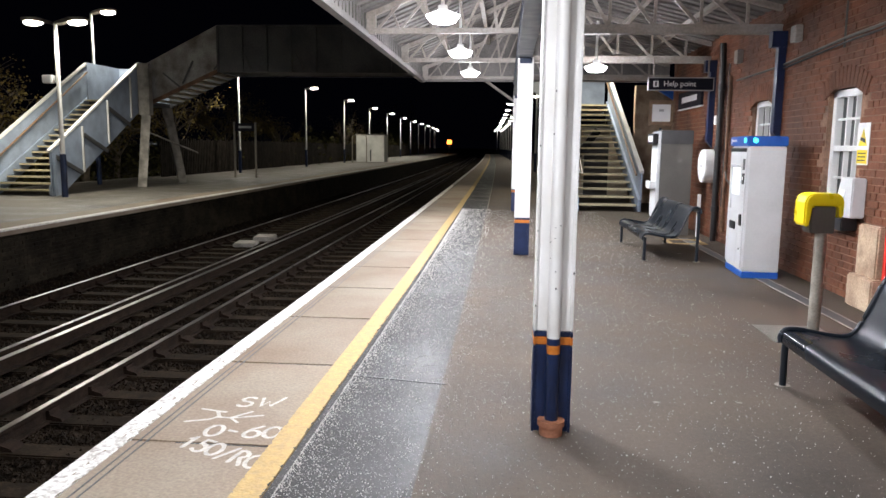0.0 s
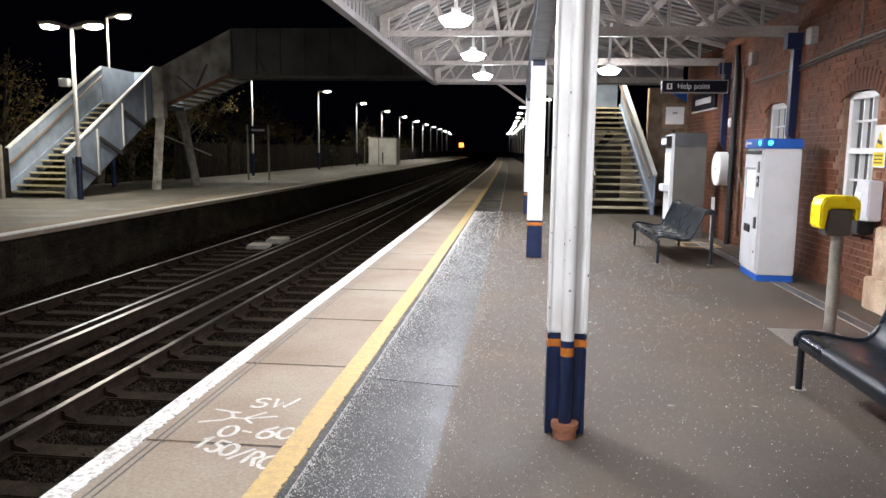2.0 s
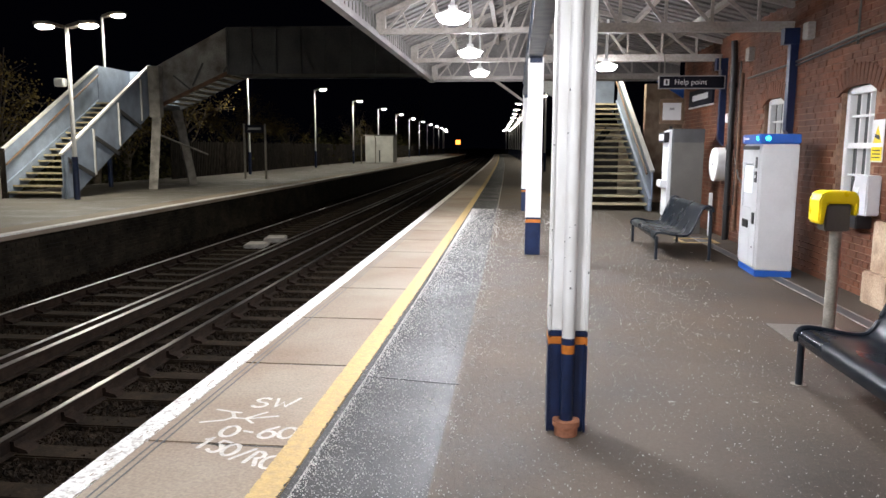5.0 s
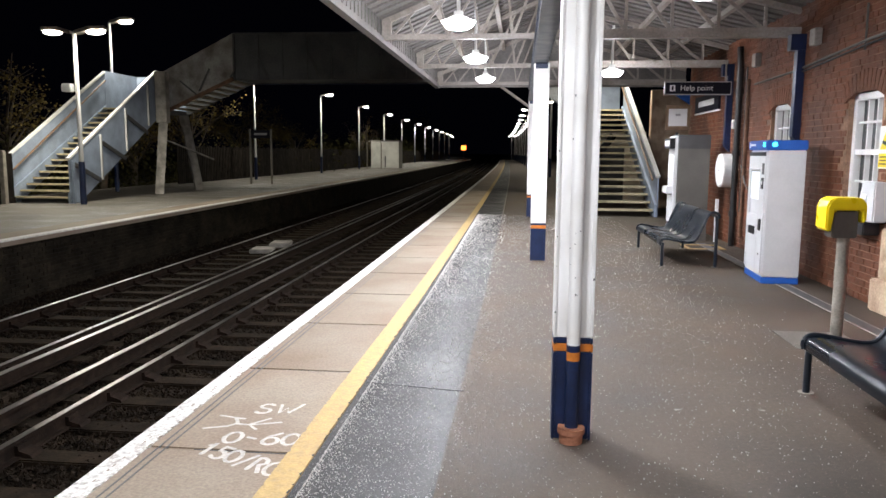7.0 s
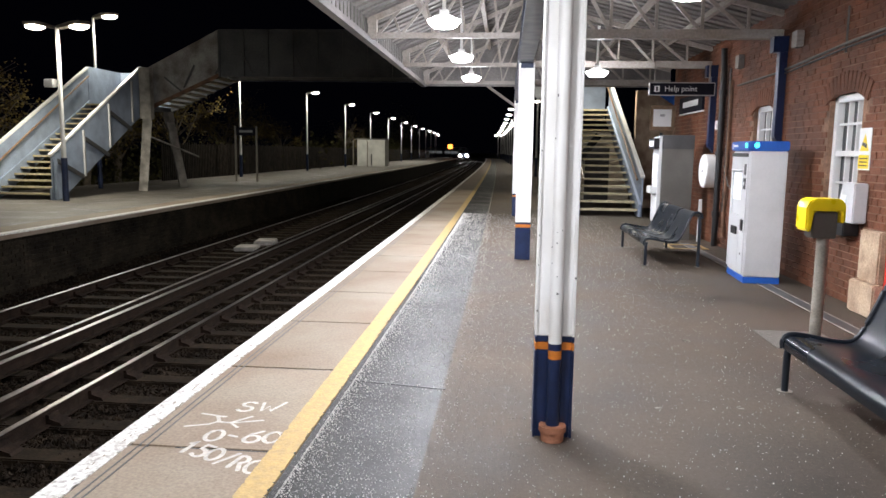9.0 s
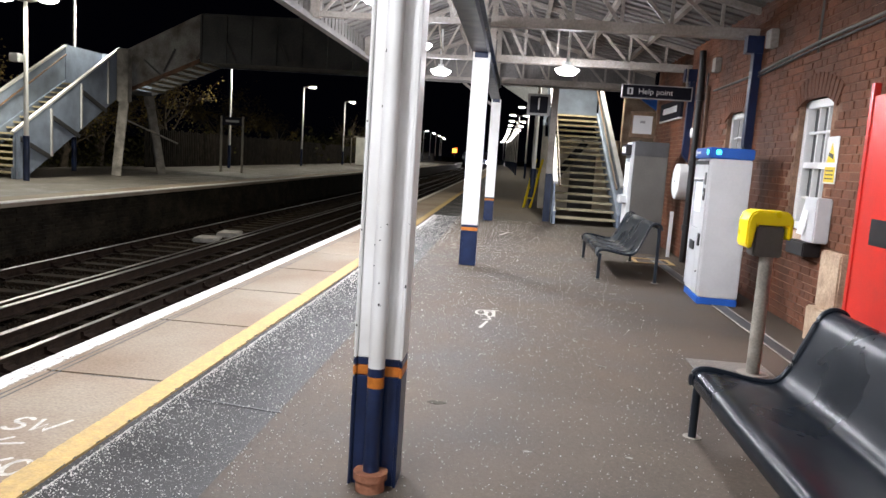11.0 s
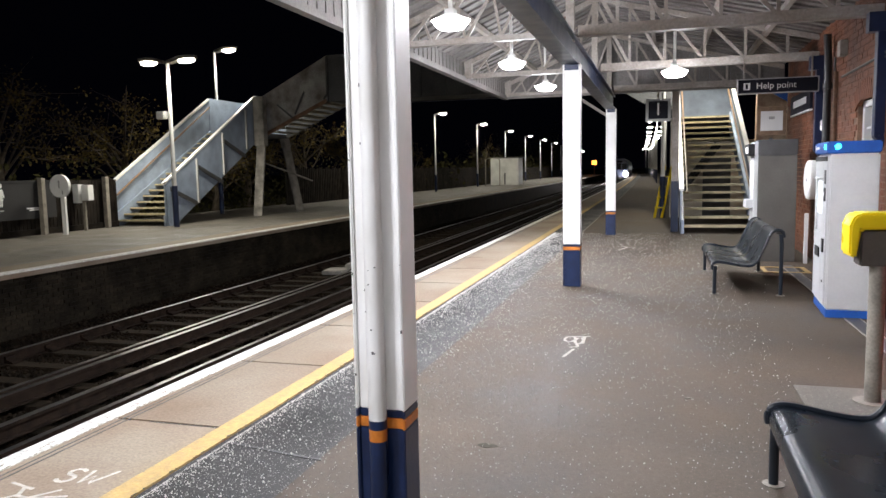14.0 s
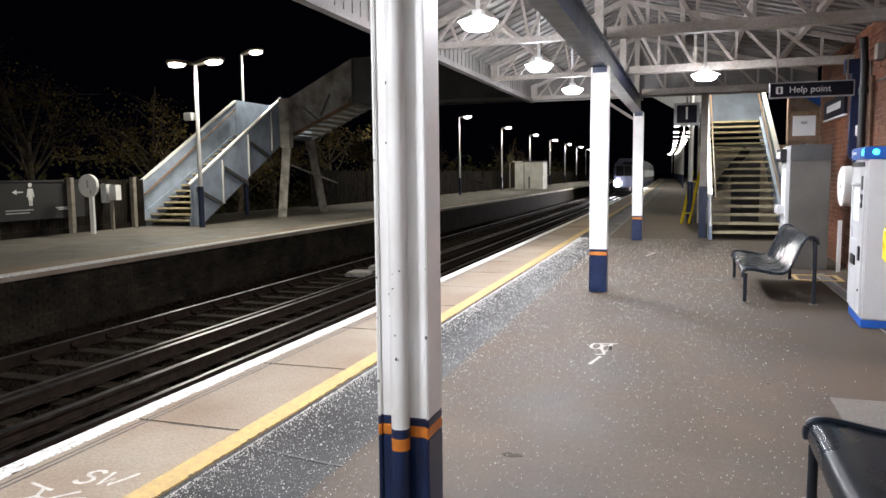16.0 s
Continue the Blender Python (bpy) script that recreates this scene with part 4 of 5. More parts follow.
for k, (y, z) in enumerate(((8.25, 2.19), (10.82, 2.22))):
    arch = thing("brick_arch", "segmental brick arch over the sash window", "arch", (WX, y, z), group="window arches", kind="structure")
    for j in range(13):
        a = radians(-28 + j * 56 / 12)
        o = part("brick", bx(B(), -0.02, 0.03, -0.035, 0.035, 0.0, 0.21), "brick", arch)
        o.matrix_basis = pose(0, math.sin(a) * 0.98, 0.98 * math.cos(a) - 0.955, math.degrees(-a), 0, 0)
warn = thing("warning_sign", "white and yellow camera warning notice on the wall", "sign", (WX - 0.012, 7.72, 1.61))
part("panel", bx(B(), -0.006, 0.0, -0.125, 0.125, -0.22, 0.20), "sign_white", warn)
part("triangle", prism(B(), [(-0.09, -0.03), (0.09, -0.03), (0.0, 0.14)], -0.009, -0.006, "x"), "yellow", warn)
part("symbol", prism(B(), [(-0.05, 0.0), (0.05, 0.03), (0.04, 0.06), (-0.05, 0.04)], -0.012, -0.009, "x"), "black", warn)
part("yellow_block", bx(B(), -0.009, -0.006, -0.105, 0.105, -0.205, -0.07), "yellow", warn)
for k in range(3):
    part("text_bar", bx(B(), -0.011, -0.009, -0.08, 0.08, -0.11 - k * 0.035, -0.098 - k * 0.035), "black", warn)

phone = thing("wall_phone", "white wall box with a leaflet pocket beside the window", "wall box", (WX - 0.012, 7.70, 1.06))
part("case", bx(B(), -0.14, 0, -0.14, 0.14, -0.2, 0.2), "machine_grey", phone, bevel=0.012)
part("leaflet", beam(B(), (-0.17, 0.09, -0.14), (-0.12, 0.09, 0.17), 0.14, 0.01), "sign_white", phone)
part("dark_base", bx(B(), -0.16, 0, 0.0, 0.42, -0.34, -0.21), "black", phone, bevel=0.01)

notice = thing("notice_board", "brown framed notice with a white sheet", "notice board", (4.02, 16.2, 2.3))
part("board", bx(B(), -0.25, 0.25, -0.02, 0.03, -0.27, 0.25), "handrail_wood", notice, bevel=0.005)
part("sheet", bx(B(), -0.19, 0.19, -0.026, -0.02, -0.19, 0.17), "sign_white", notice)
part("mark", bx(B(), -0.05, 0.05, -0.029, -0.026, 0.02, 0.07), "sign_grey", notice)
part("leg", bx(B(), -0.03, 0.03, -0.01, 0.02, -2.3, -0.32), "dark_grey", notice)
name_sign = thing("station_name_sign", "black station sign with white lettering on the brick wall", "sign", (WX - 0.03, 14.9, 2.5))
part("panel", bx(B(), -0.03, 0.015, -0.9, 0.9, -0.16, 0.16), "sign_black", name_sign)
part("text_bar", bx(B(), -0.034, -0.03, -0.6, 0.6, -0.05, 0.06), "sign_white", name_sign)
part("lower_edge", bx(B(), -0.034, 0.015, -0.9, 0.9, -0.185, -0.16), "sign_white", name_sign)
annex = thing("wall_annex", "cream rendered building beyond the stair with a blue fascia", "building", kind="structure")
part("wall", bx(B(), 4.35, 8.5, 21.4, 21.7, 0, 3.3), "stone", annex)
part("blue_fascia", beam(B(), (4.30, 19.2, 3.28), (5.2, 19.2, 2.72), 0.08, 0.26), "bright_blue", annex)
part("grey_stay", beam(B(), (4.05, 17.4, 2.35), (4.7, 17.4, 2.62), 0.05, 0.05), "mid_grey", annex)
gpost = thing("bollard_post", "thin pale post by the brick corner", "post", (4.15, 13.2, 0))
part("post", bx(B(), -0.025, 0.025, -0.025, 0.025, 0, 0.75), "sign_white", gpost)
hatch = thing("inspection_cover", "yellow edged inspection cover in the tarmac", "cover", (3.75, 12.4, 0.004))
for a, b, c, d in ((-0.3, 0.3, -0.3, -0.24), (-0.3, 0.3, 0.24, 0.3), (-0.3, -0.24, -0.24, 0.24), (0.24, 0.3, -0.24, 0.24)):
    part("edge_mark", bx(B(), a, b, c, d, -0.02, 0.004), "yellow_line", hatch)

# sprayed marks
marks = thing("sprayed_marks", "white sprayed survey marks on the coping slabs", "ground marking", (0, 0, 0.0), kind="structure")
def arc(cx, cy, rx, ry, a0, a1, n=14):
    return [(cx + rx * math.cos(radians(a0 + (a1 - a0) * k / n)), cy + ry * math.sin(radians(a0 + (a1 - a0) * k / n))) for k in range(n + 1)]


# strokes of hand-sprayed characters in a unit cell
HAND = {
    "S": [arc(0.52, 0.74, 0.36, 0.22, 30, 250) + arc(0.46, 0.27, 0.40, 0.25, 80, -150)],
    "W": [[(0.0, 0.9), (0.22, 0.05), (0.50, 0.62), (0.72, 0.08), (1.25, 1.0)]],
    "0": [arc(0.5, 0.5, 0.44, 0.46, 60, 440, 22)],
    "-": [[(0.25, 0.55), (0.65, 0.45)]],
    "6": [[(0.82, 0.98), (0.35, 0.72)] + arc(0.5, 0.30, 0.40, 0.29, 140, 480, 20)],
    "1": [[(0.25, 0.72), (0.5, 1.0), (0.45, 0.0)]],
    "5": [[(0.95, 0.95), (0.35, 0.95), (0.28, 0.55)] + arc(0.45, 0.30, 0.42, 0.30, 100, -140)],
    "/": [[(0.85, 1.0), (0.15, -0.05)]],
    "R": [[(0.15, 0.0), (0.2, 0.95)] + arc(0.42, 0.73, 0.42, 0.24, 100, -80) + [(0.9, 0.0)]],
    "C": [arc(0.58, 0.48, 0.48, 0.46, 50, 310)],
}


def stroke(bm, pts, w, z=0.0062):
    """A flat painted stroke of width w along pts, with round ends."""
    rnd = random.Random(len(pts) * 7 + int(pts[0][0] * 1000))
    left, right = [], []
    for k, p in enumerate(pts):
        a, b = Vector(pts[max(k - 1, 0)]), Vector(pts[min(k + 1, len(pts) - 1)])
        d = (b - a).normalized()
        n = Vector((-d.y, d.x)) * w * rnd.uniform(0.42, 0.58)
        p = Vector(p)
        left.append(bm.verts.new((p.x + n.x, p.y + n.y, z)))
        right.append(bm.verts.new((p.x - n.x, p.y - n.y, z)))
    for k in range(len(pts) - 1):
        bm.faces.new((left[k], right[k], right[k + 1], left[k + 1]))
    for p in (pts[0], pts[-1]):
        bm.faces.new([bm.verts.new((p[0] + w * 0.5 * math.cos(t * 0.698), p[1] + w * 0.5 * math.sin(t * 0.698), z + 0.0003)) for t in range(9)])


def hand_line(text, x, y, size, step, slope, w=0.024):
    """A line of sprayed characters from (x, y), falling away by slope."""
    ux, uy = math.cos(radians(slope)), math.sin(radians(slope))
    for k, ch in enumerate(text):
        bm = B()
        for pts in HAND[ch]:
            stroke(bm, [(x + (k * step + u * size * 0.62) * ux - v * size * uy * 0.4, y + (k * step + u * size * 0.62) * uy + v * size) for u, v in pts], w)
        part("sprayed_character", bm, "chalk", marks)


hand_line("SW", -0.785, 3.925, 0.165, 0.13, 3)
hand_line("0-60", -0.805, 3.475, 0.16, 0.105, 2)
hand_line("150/RC", -0.87, 3.345, 0.145, 0.088, -26)
for pts in ([(-0.965, 3.665), (-0.85, 3.71), (-0.81, 3.76), (-0.85, 3.84)], [(-0.95, 3.865), (-0.85, 3.84), (-0.80, 3.83)], [(-0.82, 3.75), (-0.74, 3.745)], [(-0.575, 3.80), (-0.73, 3.745)], [(-0.655, 3.85), (-0.74, 3.745), (-0.68, 3.685)]):
    bm = B()
    stroke(bm, pts, 0.022)
    part("arrow_mark", bm, "chalk", marks)
for pts in ([(1.345, 6.88), (1.395, 7.14)], [(1.36, 7.20), (1.42, 7.24), (1.40, 7.32)], arc(1.325, 7.50, 0.045, 0.10, 60, 400), arc(1.41, 7.45, 0.035, 0.11, 120, 440), [(1.33, 7.60), (1.48, 7.63)], [(1.45, 7.36), (1.44, 7.60)]):
    bm = B()
    stroke(bm, pts, 0.026, 0.0045)
    part("arrow_mark", bm, "chalk", marks)
for pts in ([(1.36, 14.7), (1.48, 15.2), (1.36, 15.35)], [(1.48, 15.2), (1.58, 15.25)]):
    bm = B()
    stroke(bm, pts, 0.04, 0.0045)
    part("arrow_mark", bm, "chalk", marks)
blot = thing("floor_blots", "dark blots and worn pale scuffs on the tarmac", "floor stain", kind="structure")
for x, y, a, b, m in ((1.19, 4.89, 0.05, 0.035, "soil"), (2.72, 3.35, 0.06, 0.03, "soil"), (2.2, 4.35, 0.02, 0.012, "concrete"), (1.7, 4.3, 0.025, 0.012, "concrete"), (2.25, 6.0, 0.018, 0.012, "concrete"), (2.6, 6.7, 0.015, 0.01, "concrete"), (1.9, 6.4, 0.014, 0.01, "concrete")):
    rb = random.Random(int(x * 100))
    part("blot", prism(B(), [(x + a * math.cos(k * 0.524) * rb.uniform(0.6, 1.2), y + b * math.sin(k * 0.524) * rb.uniform(0.6, 1.2)) for k in range(12)], -0.002, 0.0048, "z"), m, blot)

# ---- opposite platform ----
def lamp_post(at, height, heads, glow="street_glow", turn=0, arm=0.55):
    p = thing("street_lamp", "white steel platform lamp post with lit lamp heads", "street lamp", at, turn, group="platform lamps")
    part("foot", tube(B(), [(0, 0, 0), (0, 0, 1.2)], 0.085, 14), "blue_paint", p, "dark foot", smooth=True)
    part("mast", tube(B(), [(0, 0, 1.2), (0, 0, height)], 0.065, 14, 0.045), "white_paint", p, smooth=True)
    for s in heads:
        h = part("lamp_head", prism(B(), [(s * 0.06, height - 0.03), (s * (arm - 0.1), height + 0.05), (s * (arm + 0.35), height + 0.08), (s * (arm + 0.35), height + 0.16), (s * (arm - 0.1), height + 0.16), (s * 0.06, height + 0.05)], -0.13, 0.13), "post_grey", p)
        bl = B()
        bmesh.ops.create_uvsphere(bl, u_segments=16, v_segments=8, radius=1.0, matrix=Matrix.Translation((s * (arm + 0.08), 0, height + 0.035)) @ Matrix.Diagonal((0.27, 0.15, 0.085, 1.0)))
        part("lens", bl, glow, h, "glowing lens", smooth=True)
    return p


FAR_WARM = (1.0, 0.94, 0.80)
a_post = lamp_post((-11.5, 19.55, 0), 4.70, (-1, 1))
part("camera_box", bx(B(), -0.42, -0.14, -0.1, 0.1, 3.12, 3.34), "machine_grey", a_post, "cctv camera housing", bevel=0.02)
spot_lamp(-11.95, 19.5, 4.55, 600, FAR_WARM)
spot_lamp(-11.0, 19.5, 4.55, 600, FAR_WARM)
lamp_post((-12.6, 8.0, 0), 5.05, (-1, 1))
spot_lamp(-12.6, 8.0, 4.98, 1100, FAR_WARM, 0.15, 172)
lamp_post((2.1, 23.6, 0), 5.6, (-1, 1))
spot_lamp(2.75, 23.4, 5.5, 1100, FAR_WARM)
b_post = lamp_post((-14.11, 25.9, 0), 6.08, (1,))
spot_lamp(-13.5, 25.9, 5.98, 600, FAR_WARM)
mast = lamp_post((-13.6, 39.0, 0), 5.5, (1,))
spot_lamp(-12.9, 39.0, 5.4, 900, FAR_WARM)
y = 52.4
k = 0
while y < 190:
    copy_thing(mast, pose(-13.7 + bend(y) + 0.5, y, 0))
    if k < 6:
        spot_lamp(-13.0 + bend(y) + 0.5, y, 5.4, 800 + 90 * k, FAR_WARM)
    y += 13.4
    k += 1
twin = lamp_post((2.35, 61.0, 0), 5.6, (-1, 1))
k = 0
y = 61.0
while y < 190:
    if k:
        copy_thing(twin, pose(2.35 + bend(y) * 1.1, y, 0))
    if k < 5:
        spot_lamp(2.2 + bend(y) * 1.1, y, 5.5, 600, FAR_WARM)
    y += 11.0
    k += 1
copy_thing(twin, pose(2.6, 48.0, 0))
copy_thing(twin, pose(2.75, 36.0, 0))
spot_lamp(2.6, 48.0, 5.5, 350, FAR_WARM)
spot_lamp(2.75, 36.0, 5.5, 350, FAR_WARM)

board = thing("station_name_board", "black station name board on two posts", "sign", (-11.35, 33.6, 0))
part("panel", bx(B(), -0.48, 0.48, -0.03, 0.03, 2.13, 2.5), "sign_black", board)
part("text_bar", bx(B(), -0.30, 0.32, -0.034, -0.03, 2.27, 2.37), "sign_grey", board)
for x in (-0.5, 0.5):
    part("post", bx(B(), x - 0.04, x + 0.04, -0.04, 0.04, 0, 2.55), "post_grey", board)
hut = thing("equipment_hut", "cream painted equipment hut on the opposite platform", "hut", (-12.3, 70.5, 0))
part("body", bx(B(), -1.35, 1.35, 0, 2.2, 0, 2.55), "hut", hut, bevel=0.02)
part("roof", bx(B(), -1.42, 1.42, -0.06, 2.26, 2.55, 2.66), "mid_grey", hut, bevel=0.02)
part("door", bx(B(), 0.15, 0.95, -0.03, 0.0, 0.05, 2.1), "hut", hut, bevel=0.01)
part("side_post", bx(B(), -0.02, 0.10, -0.05, 0.0, 0.1, 1.2), "dark_grey", hut)
arch = thing("shelter_hoop", "thin grey metal hoop by the lamp post", "hoop", (-13.2, 66.5, 0))
part("hoop", tube(B(), [(0, 0, 0), (0, 0, 2.4), (0.3, 0, 2.55), (1.2, 0, 2.5), (1.3, 0, 2.3), (1.3, 0, 0)], 0.05, 8), "post_grey", arch)

disc = thing("round_dispatch_sign", "white round sign on a white post", "sign", (-13.0, 16.87, 0))
part("post", bx(B(), -0.06, 0.06, 0.03, 0.1, 0, 1.35), "white_paint", disc)
part("disc", tube(B(), [(0, -0.06, 1.28), (0, 0.03, 1.28)], 0.30, 32), "sign_white", disc)
part("mark", bx(B(), -0.025, 0.025, -0.066, -0.06, 1.22, 1.42), "sign_grey", disc)
part("mark", bx(B(), 0.08, 0.12, -0.066, -0.06, 1.06, 1.16), "sign_grey", disc)
ctrl = thing("control_box", "pale grey control boxes on a slim post", "control box", (-13.45, 18.15, 0))
part("post", bx(B(), -0.04, 0.04, -0.03, 0.03, 0, 1.0), "post_grey", ctrl)
part("case", bx(B(), -0.28, -0.08, -0.12, 0.1, 0.78, 1.3), "machine_grey", ctrl, bevel=0.01)
part("case", bx(B(), 0.02, 0.25, -0.12, 0.1, 0.85, 1.28), "sign_white", ctrl, bevel=0.01)

fence = thing("fence_far", "dark timber boundary fence behind the opposite platform", "fence", kind="structure")
part("gravel_board", bx(B(), -13.80, -13.72, 2, 19.8, 0, 0.16), "fence_wood", fence)
y = 2.7
while y < 19.8:
    part("post", bx(B(), -13.70, -13.56, y, y + 0.14, 0, 1.50), "post_grey", fence, bevel=0.01)
    y += 2.35
mesh = B()
yy = 2.0
while yy < 19.8:
    bx(mesh, -13.84, -13.80, yy, yy + 0.11, 0, 1.42)
    yy += 0.125
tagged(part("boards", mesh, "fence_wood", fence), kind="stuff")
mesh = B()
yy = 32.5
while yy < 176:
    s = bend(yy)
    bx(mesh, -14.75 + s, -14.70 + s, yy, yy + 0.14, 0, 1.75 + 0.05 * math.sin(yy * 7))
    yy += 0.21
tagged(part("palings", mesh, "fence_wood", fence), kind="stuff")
banner = thing("safety_banner", "black banner with white figures hung on the fence", "banner", (-13.705, 15.3, 0.28))
part("cloth", bx(B(), -0.01, 0.0, -2.6, 2.1, 0.16, 1.16), "banner", banner)
fig = B()
tube(fig, [(0.004, 0.35, 1.04), (0.008, 0.35, 1.04)], 0.06, 14)
prism(fig, [(0.28, 0.95), (0.42, 0.95), (0.47, 0.74), (0.43, 0.73), (0.40, 0.84), (0.42, 0.66), (0.28, 0.66), (0.30, 0.84), (0.27, 0.73), (0.23, 0.74)], 0.002, 0.007, "x")
prism(fig, [(0.30, 0.66), (0.34, 0.66), (0.34, 0.52), (0.30, 0.52)], 0.002, 0.007, "x")
prism(fig, [(0.36, 0.66), (0.40, 0.66), (0.40, 0.52), (0.36, 0.52)], 0.002, 0.007, "x")
part("pictogram", fig, "sign_white", banner, "plain white pictogram")
part("arrow", prism(B(), [(0.14, 0.88), (-0.05, 0.88), (-0.05, 0.93), (-0.18, 0.865), (-0.05, 0.80), (-0.05, 0.85), (0.14, 0.85)], 0.002, 0.007, "x"), "sign_white", banner, "white arrow")
for y0, y1, z in ((-0.4, 0.42, 0.40), (-0.4, 0.30, 0.33), (1.12, 1.62, 0.42), (1.20, 1.55, 0.375)):
    part("text_bar", bx(B(), 0.002, 0.007, y0, y1, z, z + 0.03), "sign_white" if y0 > 0 else "sign_grey", banner)
part("folded_edge", beam(B(), (0.01, -2.6, 1.15), (0.01, 2.1, 1.12), 0.03, 0.03), "banner", banner)

# ---- lineside cover on the ballast ----
for i, (x, y) in enumerate(((-5.85, 18.2), (-5.75, 19.4))):
    cover = thing("trough_lid", "pale concrete trough lid lying between the rails", "concrete lid", (x, y, RAIL - 0.16), 8, group="trough lids")
    part("lid", bx(B(), -0.26, 0.26, -0.38, 0.38, 0, 0.10 + 0.02 * i), "concrete", cover, bevel=0.02)

# orange signal far down the line
sig = thing("signal_lamp", "glowing orange lamp on a post down the line", "signal", (-11.6, 160, 0))
part("post", tube(B(), [(0, 0, 0), (0, 0, 2.4)], 0.08, 8), "dark_grey", sig)
part("lens", tube(B(), [(0, -0.05, 2.15), (0, -0.05, 2.25), (0, -0.05, 2.95), (0, -0.05, 3.05)], 0.5, 16), "orange_glow", sig, "glowing orange lens")


# ---- trees and scrub ----
def tree(at, height, spread, leaves, seed, label, bare=0.0):
    rnd = random.Random(seed)
    t = thing("tree", label, "tree", at, group="trees behind the platform")
    trunk = B()
    tips = []
    tube(trunk, [(0, 0, 0), (0.1, 0.05, height * 0.25), (0.0, 0.1, height * 0.5)], 0.16, 8, 0.09)
    for i in range(15):
        a = rnd.uniform(0, 6.28)
        z0 = height * rnd.uniform(0.15, 0.5)
        r = spread * rnd.uniform(0.5, 1.0)
        mid = Vector((math.cos(a) * r * 0.5, math.sin(a) * r * 0.5, z0 + height * 0.2))
        end = Vector((math.cos(a) * r, math.sin(a) * r, z0 + height * rnd.uniform(0.15, 0.5)))
        tube(trunk, [(0, 0.05, z0), mid, end], 0.06, 6, 0.015)
        for j in range(9):
            p = mid.lerp(end, rnd.uniform(0.1, 1.0))
            q = p + Vector((rnd.gauss(0, 0.5), rnd.gauss(0, 0.5), rnd.gauss(0.25, 0.35))) * spread * 0.4
            tube(trunk, [p, q], 0.018, 4, 0.006)
            tips += [p, q, p.lerp(q, 0.5)]
    part("trunk", trunk, "bark", t)
    verts, faces = [], []
    for i in range(leaves):
        c = rnd.choice(tips) + Vector((rnd.gauss(0, 0.16), rnd.gauss(0, 0.16), rnd.gauss(0, 0.14)))
        u = Vector((rnd.gauss(0, 1), rnd.gauss(0, 1), rnd.gauss(0, 1))).normalized()
        v = u.orthogonal().normalized()
        s = rnd.uniform(0.035, 0.075)
        n = len(verts)
        verts += [c + u * s, c + v * s * 0.6, c - u * s, c - v * s * 0.6]
        faces.append((n, n + 1, n + 2, n + 3))
    me = bpy.data.meshes.new("crown")
    me.from_pydata(verts, [], faces)
    me.materials.append(M["leaf"])
    crown = new("crown", me)
    crown.parent = t
    return t


lab = "bare-branched tree with sparse olive leaves at night"
tree((-17.9, 25.2, -0.1), 4.9, 2.6, 1700, 3, lab)
tree((-19.6, 21.0, -0.1), 6.0, 2.9, 1700, 5, lab)
tree((-17.6, 33.5, -0.1), 4.2, 2.4, 1500, 7, "dense dark shrub behind the name board")
tree((-17.0, 38.5, -0.1), 4.8, 2.8, 1400, 8, "dense dark shrub behind the name board")
tree((-16.5, 29.0, -0.1), 3.0, 2.0, 800, 9, "dense dark shrub under the footbridge")
tree((-18.0, 48.0, -0.1), 5.0, 2.6, 2600, 11, lab)
tree((-18.0, 60.0, -0.1), 5.0, 2.6, 2600, 12, lab)
tree((-16.5, 84.0, -0.1), 5.0, 1.6, 300, 13, lab)
tree((-16.9, 80.0, -0.1), 5.2, 1.6, 300, 14, lab)


def hedge(name, label, pts, height, n, seed):
    rnd = random.Random(seed)
    verts, faces = [], []
    for i in range(n):
        a = rnd.uniform(0, len(pts) - 1.001)
        k = int(a)
        p = Vector(pts[k]).lerp(Vector(pts[k + 1]), a - k)
        c = p + Vector((rnd.gauss(0, 0.7), rnd.gauss(0, 0.7), abs(rnd.gauss(0, 0.5)) * height))
        u = Vector((rnd.gauss(0, 1), rnd.gauss(0, 1), rnd.gauss(0, 1))).normalized()
        v = u.orthogonal().normalized()
        s = rnd.uniform(0.05, 0.12) * (1 if c.y < 60 else 3)
        m = len(verts)
        verts += [c + u * s, c + v * s * 0.6, c - u * s, c - v * s * 0.6]
        faces.append((m, m + 1, m + 2, m + 3))
    me = bpy.data.meshes.new(name)
    me.from_pydata(verts, [], faces)
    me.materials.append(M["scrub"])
    tagged(new(name, me), label, "hedge", kind="stuff")


hedge("hedge", "dark scrub behind the boundary fence", [(-17.2, 2, -0.3), (-17.2, 30, -0.3), (-16.6, 60, -0.3), (-17.6, 110, -0.3), (-20.5, 176, -0.3)], 2.2, 16000, 21)
hedge("hedge", "dark trees on the inside of the curve", [(-22, 182, 0), (-30, 200, 0), (-45, 230, 0), (-80, 300, 0)], 9.0, 9000, 22)


